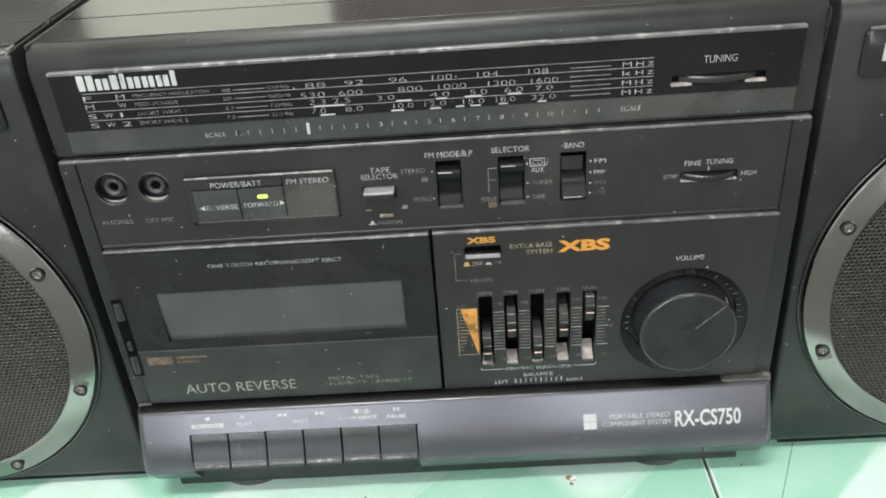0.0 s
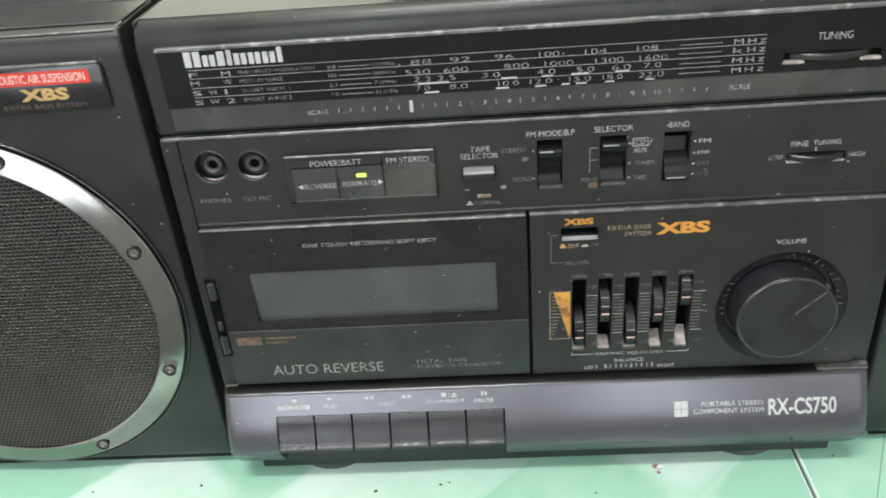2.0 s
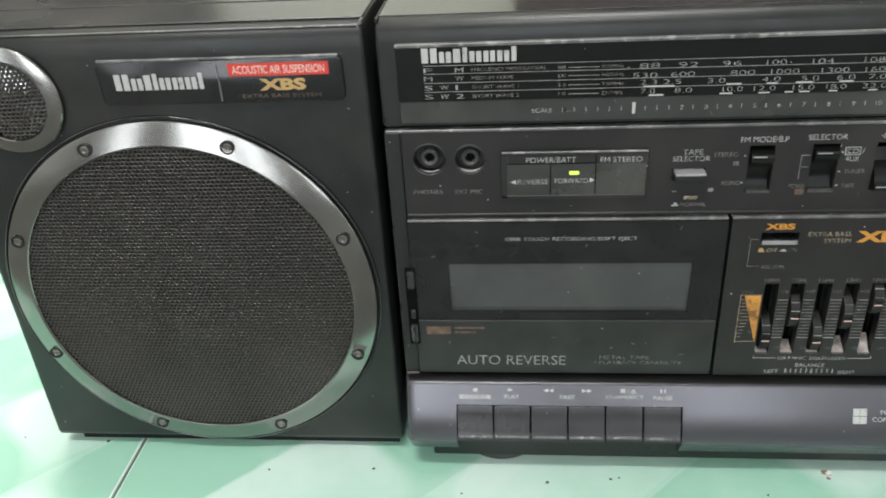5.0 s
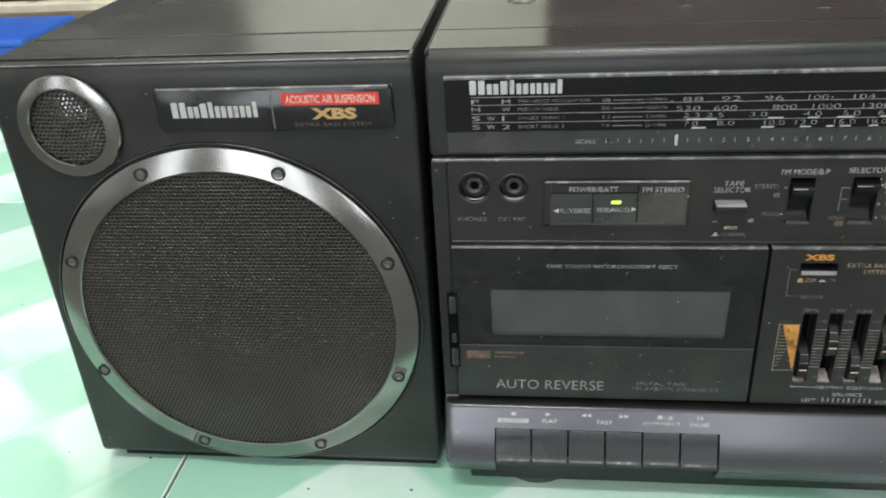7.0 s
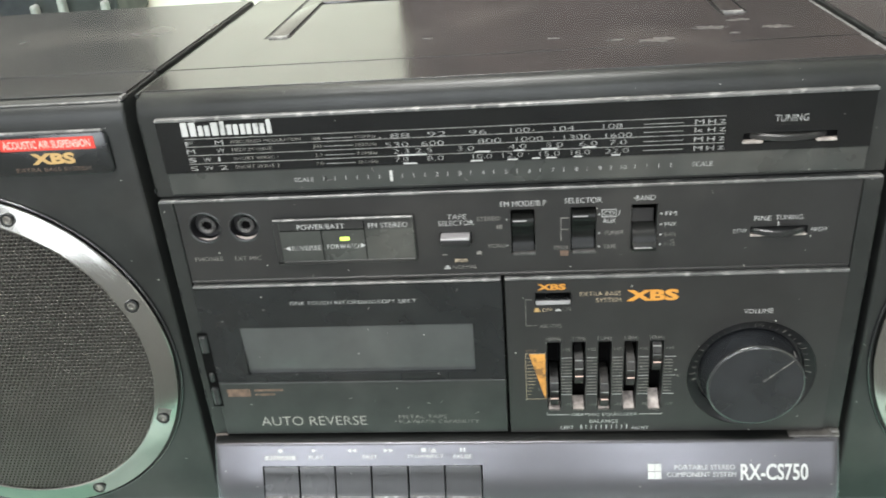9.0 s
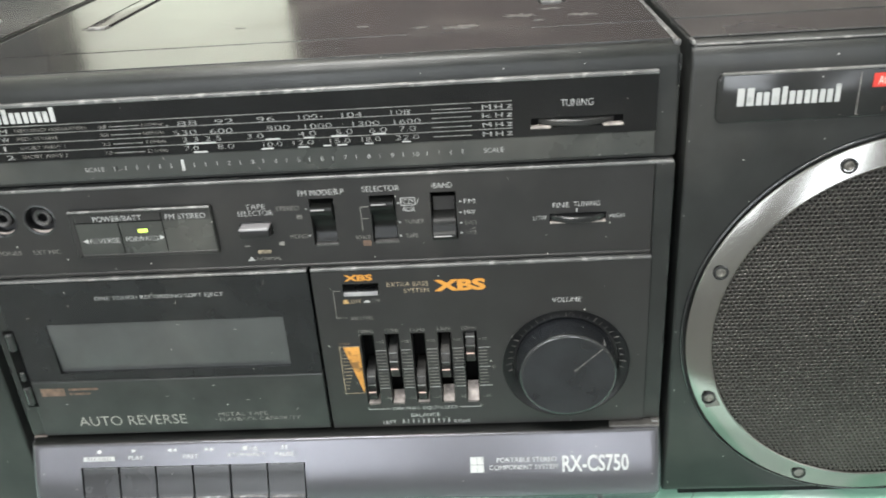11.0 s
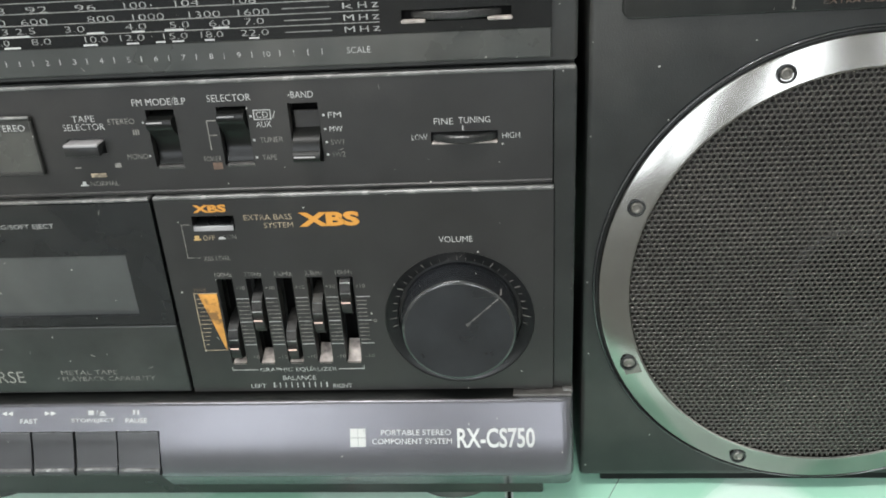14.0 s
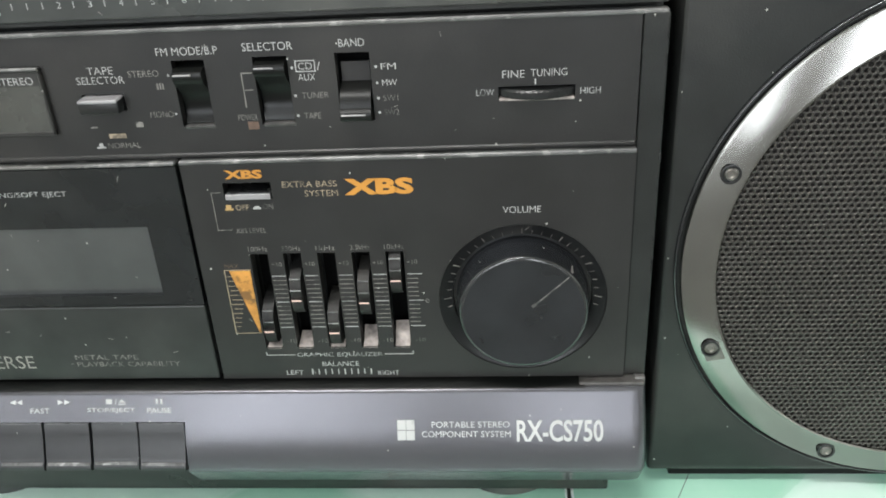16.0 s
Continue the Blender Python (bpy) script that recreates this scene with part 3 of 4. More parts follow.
loudspeaker(144.0, 325.0, 233.3, 291.6, 153.4, "black speaker with aluminium-ringed perforated grille, beside the volume knob")

# ---------------------------------------------------------------- radio cassette recorder
L, R = -143.6, 140.4
radio = thing("radio_cassette_recorder", "black radio cassette recorder with dusty worn controls on green tiles", "radio cassette recorder", 0, 95, 0)
BACK = Matrix.Translation(-radio.location)


def add(name, bm, material, label="", smooth=None, parent=None):
    ob = part(name, bm, material, parent or radio, label, smooth)
    if parent is None:
        ob.matrix_parent_inverse = BACK
    return ob


def ink(text, x0, x1, zc, h, y, material=None, bold=-0.008, lean=0.0, place=None):
    ob = printed(text, x0, x1, zc, h, y, material or WHITE, radio, bold, lean, place)
    ob.matrix_parent_inverse = BACK
    return ob


def print_row(name, rects, y, material, label="", t=0.1):
    for r in rects:
        add(name, flat_boxes([r], y, t), material, label)


# body shell
SMUDGES = ((62, 46, 5), (45, 50, 2.5), (93, 51, 2), (86, 62, 5), (20, 58, 1.6), (-35, 70, 1.8), (112, 58, 4), (100, 74, 3))
prof = [(190, 19), (190, 211), (187, 214.4), (38.9, 214.4), (38.5, 213.7), (37.9, 213.7), (37.5, 214.2), (8, 214.2), (5, 213.6), (2.8, 212.0), (1.6, 209.5), (1.4, 206), (1.4, 172.5), (13, 172.2), (13, 50), (13, 19)]
shell = rod(prof, L, R)
side = [e for e in shell.edges if abs(e.verts[0].co.x - e.verts[1].co.x) < 1e-6 and e.verts[0].co.z + e.verts[1].co.z > 344]
bmesh.ops.bevel(shell, geom=side, offset=1.2, segments=2, profile=0.5, affect="EDGES")
add("case", shell, CASE, "black moulded plastic case, scuffed along its edges", 35)
add("front_lid_strip", box(L + 0.8, R - 0.8, 8.5, 38.1, 214.1, 214.6, 0.1, 1), TOPCASE)
add("base", box(L + 11, R - 11, -5.0, 184, 3.8, 18.4, 0.8, 2), UNDERSIDE, "glossy dark underside", 35)
for fx in (-100, 94):
    for fy in (12.5, 165):
        add("foot", disc_up(19.6, fx, fy + (2.3 if fy < 100 else 0), 0, 19, 48, 1.0), RUBBER, "round dark rubber foot")

# top lid with the folded carrying handle
lid = plate(L + 1.0, R - 1.0, -186, -38.45, 0, 1.2, [(-114.5, -101.5, -186, -87), (95.5, 107.5, -186, -87), (-101.5, 95.5, -186, -166)])
bmesh.ops.rotate(lid, verts=lid.verts[:], cent=(0, 0, 0), matrix=Matrix.Rotation(radians(90), 3, "X"))
bmesh.ops.translate(lid, verts=lid.verts[:], vec=(0, 0, 213.55))
add("top_lid", lid, TOPCASE, "glossy black top with dust, scuffs and scratches")
handle = join(box(-112, -103.2, 89, 186, 213.2, 215.6, 0.8), box(97, 106, 89, 186, 213.2, 215.6, 0.8), box(-103.2, 97, 168, 186, 213.2, 215.6, 0.8))
add("carry_handle", handle, TOPCASE, "black carrying handle folded down into the top", 35)
for hx in (-107.6, 101.5):
    add("handle_pivot", box(hx - 4.6, hx + 4.6, 86.5, 92, 214.2, 215.5, 0.5), EDGE, "worn handle hinge with its glare painted pale")

for a, b in ((R - 2.2, R + 0.3), (L - 0.3, L + 1.2)):
    add("worn_corner", box(a, b, 4.0, 187, 212.6, 214.8, 0.7), EDGE if a > 0 else CASE, "scuffed dusty corner of the case" if a > 0 else "")

# pale smudges of dust on the top
random.seed(5)
for sx, sy, sr in SMUDGES:
    sm = bmesh.new()
    ring = []
    for k in range(18):
        q, rr = 2 * math.pi * k / 18, sr * random.uniform(0.45, 1.2)
        ring.append(sm.verts.new((sx + 1.5 * rr * math.cos(q), sy + 0.8 * rr * math.sin(q), 214.86)))
    low = [sm.verts.new((v.co.x, v.co.y, 214.3)) for v in ring]
    sm.faces.new(ring)
    for k in range(18):
        sm.faces.new((low[k], low[(k + 1) % 18], ring[(k + 1) % 18], ring[k]))
    add("dust_smudge", sm, SMUDGE, "faint pale smudge of dust")

# side frame strips of the front
for a, b in ((L, -137.2), (133.2, R)):
    add("frame_strip", box(a, b, 0.4, 6, 50.5, 170.0, 0.5), CASE)

# rubbed spots along the two upright edges of the front
random.seed(11)
for edge in (L + 0.1, R - 0.7):
    for k in range(9):
        z, h = random.uniform(58, 205), random.uniform(1.2, 6.0)
        add("rubbed_spot", box(edge, edge + random.uniform(0.4, 0.8), 0.1, 2.2, z, z + h, 0.2, 1), LUG)

# tuning dial
DY = -0.6
add("dial_glass", plate(-136.2, 132.4, 183.2, 204.3, DY, 1.6, [(86.8, 120.2, 186.4, 190.0)]), GLASS, "glossy black dial window")
add("dial_lip", box(-136.4, 132.6, -0.9, 1.8, 204.3, 205.7, 0.3, 1), EDGE, "upper lip of the dial, worn, highlight painted pale")
add("scale_strip", box(-136.0, 132.2, -0.4, 1.6, 174.0, 183.15, 0.3, 1), STRIP, "grey translucent scale strip")
add("tuning_pocket", plate(86.8, 120.2, 186.4, 190.0, 1.3, 1.38), HOLE)
add("tuning_wheel", disc_up(24, 103.4, 20.9, 187.0, 189.5, 240, 0.5, 0.06), LEVER, "black ribbed tuning wheel")
for a, b in ((86.5, 94.0), (113.0, 120.5)):
    add("tuning_ledge", box(a, b, -1.3, 1.2, 186.0, 187.1, 0.3, 1), LEDGE)
ink("TUNING", 97.6, 109.4, 195.4, 2.7, DY, GREY)
ob = brand_bars(-126.3, -90.5, 198.3, 204.0, DY - 0.02, radio)
ob.matrix_parent_inverse = BACK
LINES = (197.2, 194.0, 190.4, 186.85)
for z in LINES:
    for a, b, z0, z1 in ((-125.8, 80.0, z - 0.13, z + 0.13), (-71.0, -59.4, z - 2.1, z - 1.85), (50.4, 65.0, z - 2.05, z - 1.8)):
        add("dial_line", flat_boxes([(a, b, z0, z1)], DY, 0.1), DIALLINE)
for z, tag, words, xe, ends in zip(LINES, ("FM", "MW", "SW1", "SW2"), ("FREQUENCY MODULATION", "MEDIUM WAVE", "SHORT WAVE 1", "SHORT WAVE 2"), (-79.8, -91.7, -89.6, -89.6), (("88", "108MHz"), ("530", "1605kHz"), ("2.3", "7.0MHz"), ("7.0", "22.0MHz"))):
    zc = z - 1.85
    step = 12.0 / (2 if len(tag) == 3 else 1)
    for k, letter in enumerate(tag):
        ink(letter, -125.8 + step * k, (-122.6 if letter != "1" else -125.0) + step * k, zc, 1.8, DY, DIALINK)
    ink(words, -107.5, xe, zc, 1.45, DY, FADED)
    ink(ends[0], -75.0, -72.0, zc, 1.3, DY, FADED)
    ink(ends[1], -58.4, -50.4, zc, 1.3, DY, FADED)
    ink("k" if tag == "MW" else "M", 69.0, 72.2, zc, 1.8, DY, DIALINK)
    ink("H", 73.8, 76.4, zc, 1.8, DY, DIALINK)
    ink("z", 77.9, 80.1, zc - 0.1, 1.4, DY, DIALINK)
DIAL = (
    (195.1, (("88", -44.8, -37.3), ("92", -30.5, -23.4), ("96", -14.6, -8.0), ("100", 1.1, 8.2), ("104", 17.3, 24.8), ("108", 35.5, 42.6))),
    (191.5, (("530", -47.0, -38.1), ("600", -33.0, -24.4), ("800", -11.5, -2.7), ("1000", 3.1, 13.1), ("1300", 21.0, 30.8), ("1600", 36.5, 46.2))),
    (188.7, (("2.3", -44.2, -38.1), ("2.5", -35.5, -29.2), ("3.0", -19.4, -13.1), ("4.0", 0.0, 6.8), ("5.0", 14.4, 20.5), ("6.0", 26.9, 33.4), ("7.0", 38.1, 44.2))),
    (185.3, (("7.0", -43.8, -38.6), ("8.0", -31.3, -24.9), ("10.0", -13.7, -6.4), ("12.0", -2.3, 5.5), ("15.0", 11.7, 19.4), ("18.0", 23.7, 30.7), ("22.0", 36.4, 45.2))),
)
for zc, marks in DIAL:
    for text, a, b in marks:
        ink(text, a, b, zc, 1.85, DY, DIALINK, -0.018)
print_row("band_mark", [(-42.8, -31.5, 186.75, 187.35), (-40.7, -35.3, 183.3, 183.9), (-12.6, -7.0, 187.0, 187.5), (2.0, 6.0, 186.9, 187.4), (12.5, 18.5, 186.9, 187.5), (28.0, 33.0, 187.0, 187.5), (-14.6, -10.0, 183.3, 183.9), (-0.5, 3.5, 183.3, 183.8), (9.0, 12.0, 183.4, 183.9), (14.2, 18.0, 183.4, 183.9), (24.6, 27.8, 183.4, 183.9), (38.8, 42.0, 183.4, 183.9)], DY - 0.02, WHITE, "short white band mark", 0.14)
SY = -0.4
ink("SCALE", -84.7, -77.0, 178.4, 1.7, SY, GREY)
ink("SCALE", 69.0, 76.4, 178.6, 1.9, SY, GREY)
ticks = [(-73.0 + 4.47 * k - 0.12, -73.0 + 4.47 * k + 0.12, 177.6, 179.4) for k in range(31) if not (10 <= k <= 26 and k % 2 == 0)]
print_row("scale_tick", ticks, SY, GREY)
for n in range(2, 11):
    x = -28.0 + 8.95 * (n - 2)
    w = 1.2 if n < 10 else 2.2
    ink(str(n), x - w / 2, x + w / 2, 178.5, 1.7, SY, GREY)
add("dial_pointer", box(-46.6, -45.4, SY - 0.35, SY, 176.3, 180.9, 0.15, 1), WHITE, "white dial pointer")

# band panel with the switches
BY = 1.0
slots = [(-0.2, 9.4, 141.6, 161.5), (23.6, 33.6, 141.6, 161.7), (47.3, 57.3, 141.8, 162.0)]
HOLES = slots + [(93.4, 115.2, 146.9, 150.6), (-29.0, -16.2, 147.2, 152.4), (-133.6, -118.6, 150.4, 165.4), (-116.6, -102.6, 150.6, 164.6)]
add("band_panel", plate(-136.9, 132.9, 132.6, 169.6, BY, 4.4, HOLES), PANEL, "black control panel with worn lettering", None)
add("panel_edge", box(L + 0.4, R - 0.4, 0.4, 4.4, 169.6, 170.9, 0.4, 1), EDGE, "worn edge of the control panel with a painted highlight")
add("panel_foot", box(-136.9, 132.9, 0.4, 4.4, 131.9, 133.4, 0.4, 1), PANEL)
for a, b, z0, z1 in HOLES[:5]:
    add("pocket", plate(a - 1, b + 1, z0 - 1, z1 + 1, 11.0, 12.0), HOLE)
for cx, cz in ((-126.1, 157.9), (-109.6, 157.6)):
    w = 7.5 if cx < -120 else 7.0
    sock = bmesh.new()
    n = 32
    rim = [(cx + w / max(abs(math.cos(q)), abs(math.sin(q))) * math.cos(q), cz + w / max(abs(math.cos(q)), abs(math.sin(q))) * math.sin(q)) for q in (2 * math.pi * k / n for k in range(n))]
    collar = bmesh.new()
    outer = [collar.verts.new((x, BY, z)) for x, z in rim]
    inner = [collar.verts.new((cx + (w - 0.3) * math.cos(2 * math.pi * k / n), BY, cz + (w - 0.3) * math.sin(2 * math.pi * k / n))) for k in range(n)]
    for k in range(n):
        collar.faces.new((outer[k], outer[(k + 1) % n], inner[(k + 1) % n], inner[k]))
    add("socket_plate", collar, PANEL)
    rows = []
    for rr, y in ((w - 0.3, BY), (w - 0.7, BY - 0.2), (w - 1.2, BY), (5.7, 5.4), (3.4, 5.6), (3.3, 3.4), (2.7, 3.2), (1.8, 3.6), (1.7, 9.0), (0.2, 9.1)):
        ring = []
        for k in range(n):
            a = 2 * math.pi * k / n
            c, s = math.cos(a), math.sin(a)
            ring.append(sock.verts.new((cx + rr * c, y, cz + rr * s)))
        rows.append(ring)
    for p, q in zip(rows, rows[1:]):
        for k in range(n):
            sock.faces.new((p[k], p[(k + 1) % n], q[(k + 1) % n], q[k]))
    add("jack_socket", sock, KEYMAT, "round recessed jack socket", 40)
    ob = add("socket_collar", lathe([(3.7, 5.5), (3.7, 3.2), (3.0, 2.6), (2.2, 2.9), (1.9, 3.4), (1.8, 5.0)], cx, cz, 28), JACK, "dusty grey socket collar", 40)
    part("hole", lathe([(1.9, 4.6), (0, 4.7)], cx, cz, 20), HOLE, ob)
    # crescent painted pale where the dusty lower wall catches light
    dirt = bmesh.new()
    arc = [radians(205 + 13 * k) for k in range(11)]
    wide = [0.12 + 0.75 * math.sin(math.pi * k / 10) for k in range(11)]
    front = [dirt.verts.new((cx + (w - 0.9) * math.cos(q), BY + 0.25, cz + (w - 0.9) * math.sin(q))) for q in arc]
    rear = [dirt.verts.new((cx + (w - 0.9 - d) * math.cos(q), BY + 0.25 + 1.9 * d, cz + (w - 0.9 - d) * math.sin(q))) for q, d in zip(arc, wide)]
    for k in range(10):
        dirt.faces.new((front[k], front[k + 1], rear[k + 1], rear[k]))
    add("lit_dust_crescent", dirt, LEDGE, "dusty lower lip of the socket, painted pale as lit")
ink("PHONES", -133.4, -121.3, 143.5, 1.9, BY, FADED)
ink("EXT MIC", -116.2, -104.8, 143.4, 1.9, BY, FADED)

add("lamp_window", plate(-96.6, -39.4, 141.4, 160.0, -0.7, BY, []), POWERWIN, "grey lamp window in a raised frame")
add("lamp_frame", join(box(-97.2, -38.9, -1.1, BY, 160.0, 161.2, 0.35, 1), box(-97.2, -94.6, -0.9, BY, 141.0, 160.0, 0.3, 1), box(-97.2, -38.9, -0.9, BY, 140.6, 142.2, 0.3, 1), box(-39.8, -38.9, -0.9, BY, 141.0, 160.0, 0.3, 1)), PANEL)
add("frame_edge", box(-96.8, -39.2, -1.25, 0.0, 160.5, 161.4, 0.3, 1), EDGE)
print_row("window_line", [(-77.5, -77.1, 142.4, 155.8), (-59.6, -59.2, 142.4, 159.8), (-94.6, -59.6, 155.9, 156.3)], -0.7, HOLE)
add("lamp_label_band", flat_boxes([(-94.4, -59.7, 156.4, 159.9), (-59.1, -40.0, 156.0, 159.9)], -0.7, 0.06), PANEL)
ink("POWER/BATT", -87.0, -67.3, 157.7, 2.3, -0.78)
ink("FM STEREO", -57.6, -41.4, 157.5, 2.2, -0.78)
ink("REVERSE", -90.4, -78.2, 148.2, 2.1, -0.7, GREY)
ink("FORWARD", -75.5, -62.4, 148.5, 2.1, -0.7, GREY)
add("arrow_mark", flat_poly([(-93.2, 148.1), (-91.2, 149.1), (-91.2, 147.1)], -0.7), WHITE)
add("arrow_mark", flat_poly([(-59.6, 148.7), (-61.6, 149.7), (-61.6, 147.7)], -0.7), WHITE)
add("power_led", round_rect(-69.9, -65.9, 151.1, 152.7, 0.5, -1.0, -0.6, 0.2), LED, "glowing yellow-green power light")

ink("TAPE", -25.6, -17.8, 159.3, 2.2, BY, GREY)
ink("SELECTOR", -29.3, -15.0, 156.5, 2.2, BY, GREY)
add("tape_selector_button", box(-28.6, -16.6, -3.6, 4.2, 147.6, 151.6, 0.5), LEVER, "black push button with a shiny upper face", 35)
# pale plate paints the bright, up-facing top of the black button
add("button_top", box(-28.5, -16.7, -3.9, 3.0, 150.9, 151.9, 0.3, 1), BUTTON, "button top painted pale as lit from above")
ink("NORMAL", -24.6, -14.6, 136.4, 1.7, BY, FADED)
add("worn_print", flat_boxes([(-23.6, -18.4, 138.7, 140.1)], BY), WARM, "worn illegible print")
add("worn_print", flat_boxes([(-14.5, -12.4, 142.0, 143.6)], BY), FADED)
add("button_sign", flat_poly([(-28.2, 135.6), (-25.4, 135.6), (-25.4, 136.1), (-26.2, 136.1), (-26.2, 137.2), (-27.4, 137.2), (-27.4, 136.1), (-28.2, 136.1)], BY), GREY)
add("button_sign", flat_boxes([(-28.6, -26.6, 142.0, 142.5)], BY), FADED)

ink("FM MODE/B.P", -4.0, 14.0, 164.1, 2.3, BY)
ink("SELECTOR", 21.2, 35.7, 164.6, 2.3, BY)
ink("BAND", 48.9, 56.2, 164.8, 2.2, BY)
ink("STEREO", -13.6, -4.4, 158.0, 1.9, BY, FADED)
add("worn_print", flat_boxes([(-4.9, -4.5, 153.2, 155.0), (-4.1, -3.7, 153.2, 155.0), (-5.8, -5.3, 153.2, 155.0)], BY), FADED)
ink("MONO", -9.5, -2.4, 145.7, 1.9, BY, FADED)
ink("CD", 36.6, 40.6, 158.6, 2.0, BY)
add("cd_frame", flat_boxes([(35.7, 41.5, 160.0, 160.3), (35.7, 41.5, 156.9, 157.2), (35.7, 36.0, 157.2, 160.0), (41.2, 41.5, 157.2, 160.0)], BY), GREY)
ink("/", 41.9, 43.0, 158.5, 2.4, BY)
ink("AUX", 36.2, 41.2, 155.4, 2.0, BY)
ink("TUNER", 36.6, 44.5, 150.0, 1.8, BY, FADED)
ink("TAPE", 36.6, 41.5, 143.9, 1.8, BY, FADED)
ink("POWER", 16.8, 22.6, 144.0, 1.8, BY, FADED)
add("worn_print", flat_boxes([(19.4, 22.6, 140.2, 142.6)], BY), FADEDGOLD, "worn gold print")
for r in [(19.6, 23.0, 157.0, 157.3), (19.6, 19.9, 147.0, 157.0), (19.9, 22.6, 152.0, 152.3)]:
    add("bracket_line", flat_boxes([r], BY), FADED)
for name, z, m in (("FM", 157.7, WHITE), ("MW", 153.0, WHITE), ("SW1", 148.5, FADED), ("SW2", 144.2, FADED)):
    ink(name, 60.3, 64.6, z, 1.8, BY, m)
print_row("print_dot", [(58.5, 59.2, z - 0.35, z + 0.35) for z in (157.7, 153.0, 148.5, 144.2)] + [(34.4, 35.1, z - 0.35, z + 0.35) for z in (158.2, 150.0, 144.0)] + [(-2.0, -1.4, 157.0, 157.6), (-2.0, -1.4, 145.4, 146.0)], BY, GREY)


def slide_switch(a, b, z, low):
    """A saddle-shaped slider in its pocket, with a finger ridge."""
    c = [(10.5, z + 2.4), (1.0, z + 2.2), (-1.5, z + 1.6), (-2.0, z + 0.9), (-1.9, z - 0.6), (-0.9, z - 2.0), (1.2, z - 4.0), (3.4, z - 7.0), (4.4, z - 10.0), (4.2, z - 12.6), (2.8, z - 14.2), (2.6, 142.3), (10.5, 142.3)]
    if low:
        c = [(10.5, z + 9.5), (5.0, z + 8.0), (1.5, z + 6.4), (-0.8, z + 4.4), (-1.4, z + 1.8), (-2.6, z + 1.0), (-3.0, z + 0.4), (-3.0, z - 0.8), (-2.4, z - 1.6), (1.5, z - 2.2), (10.5, z - 2.3)]
    ob = add("slide_switch", rod([(y, min(max(q, 142.3), 161.2)) for y, q in c], a + 0.5, b - 0.5), HOLLOW, "black saddle-shaped slide switch", 40)
    # thin pale strip paints the highlight along the finger ridge
    part("ridge", box(a + 0.8, b - (3.4 if not low else 2.0), -2.4 if not low else -3.2, -1.7 if not low else -2.2, z + 0.6 if not low else z - 0.1, z + 1.1 if not low else z + 0.4, 0.2, 1), BUTTON, ob, "finger ridge with its highlight painted pale")
    if low:
        part("cover", box(a + 0.8, b - 0.8, 5.2, 6.0, 149.0, 158.4), KEYMAT, ob, "dusty grey slot cover")


slide_switch(-0.2, 9.4, 157.0, False)
slide_switch(23.6, 33.6, 158.2, False)
slide_switch(47.3, 57.3, 144.6, True)
for a, b in ((0.6, 9.6), (24.4, 33.8)):
    add("slot_ledge", rod([(2.6, 141.0), (2.6, 142.1), (1.4, 141.9), (0.7, 141.5), (1.0, 140.9)], a, b), JACK, "dusty grey ledge")
ink("FINE", 94.6, 100.9, 154.2, 2.1, BY)
ink("TUNING", 102.6, 112.8, 154.4, 2.1, BY)
ink("LOW", 87.1, 92.2, 149.1, 1.9, BY, GREY)
ink("HIGH", 116.6, 122.3, 148.8, 1.9, BY, GREY)
add("centre_tick", flat_boxes([(103.7, 104.1, 151.0, 152.6)], BY), WHITE)
add("fine_tuning_wheel", disc_up(15, 104.3, 12.4, 147.4, 150.0, 120, 0.5, 0.06), LEVER, "black ribbed fine tuning wheel")
add("fine_tuning_ledge", box(93.6, 115.0, 0.6, 4.0, 146.4, 147.2, 0.2, 1), LEDGE)

# control panel with equaliser and volume knob
CY = -0.6
EQ = (16.2, 26.9, 37.9, 48.9, 59.7)
eq_holes = [(x - 2.9, x + 2.9, 63.2, 99.2) for x in EQ]
KX, KZ = 99.8, 80.6
CTL = eq_holes + [(8.7, 23.6, 118.2, 123.8)]
knob_hole = (KX - 27.6, KX + 27.6, KZ - 27.4, KZ + 27.8)
add("control_panel", plate(-3.5, 133.2, 50.6, 130.0, CY, 4.2, CTL + [knob_hole]), PANEL, "black control panel with equaliser slots")
add("control_edge", box(-3.6, 133.3, CY - 0.3, 3.8, 130.0, 131.4, 0.4, 1), EDGE, "worn upper edge with a painted highlight")
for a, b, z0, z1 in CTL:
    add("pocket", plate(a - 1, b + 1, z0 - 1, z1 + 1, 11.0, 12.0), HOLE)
for x, z in zip(EQ, (71.4, 83.2, 70.6, 82.0, 90.0)):
    prof_s = [(10.0, z + 10.5), (5.2, z + 10), (1.5, z + 9.0), (-1.2, z + 7.2), (-2.6, z + 5.0), (-2.9, z + 3.4), (-2.5, z + 2.0), (-2.2, z + 0.6), (-3.3, z + 0.4), (-3.3, z - 0.4), (-2.2, z - 0.6), (-2.6, z - 2.2), (-2.2, z - 4.0), (-0.6, z - 5.8), (4.2, z - 6.8), (10.0, z - 7.0)]
    ob = add("slider", rod([(y, min(max(q, 63.4), 99.0)) for y, q in prof_s], x - 1.8, x + 1.8), SLIDER, "black equaliser slider with a pale centre line", 30)
    part("centre_line", box(x - 1.6, x + 1.6, -3.45, -3.2, z - 0.25, z + 0.25), PALE, ob)
    for dz, y in ((3.4, -3.05), (6.9, -1.75)):
        part("rib", box(x - 1.85, x + 1.85, y, y + 0.6, z + dz, z + dz + 0.3), KEYEDGE, ob, "worn rib")
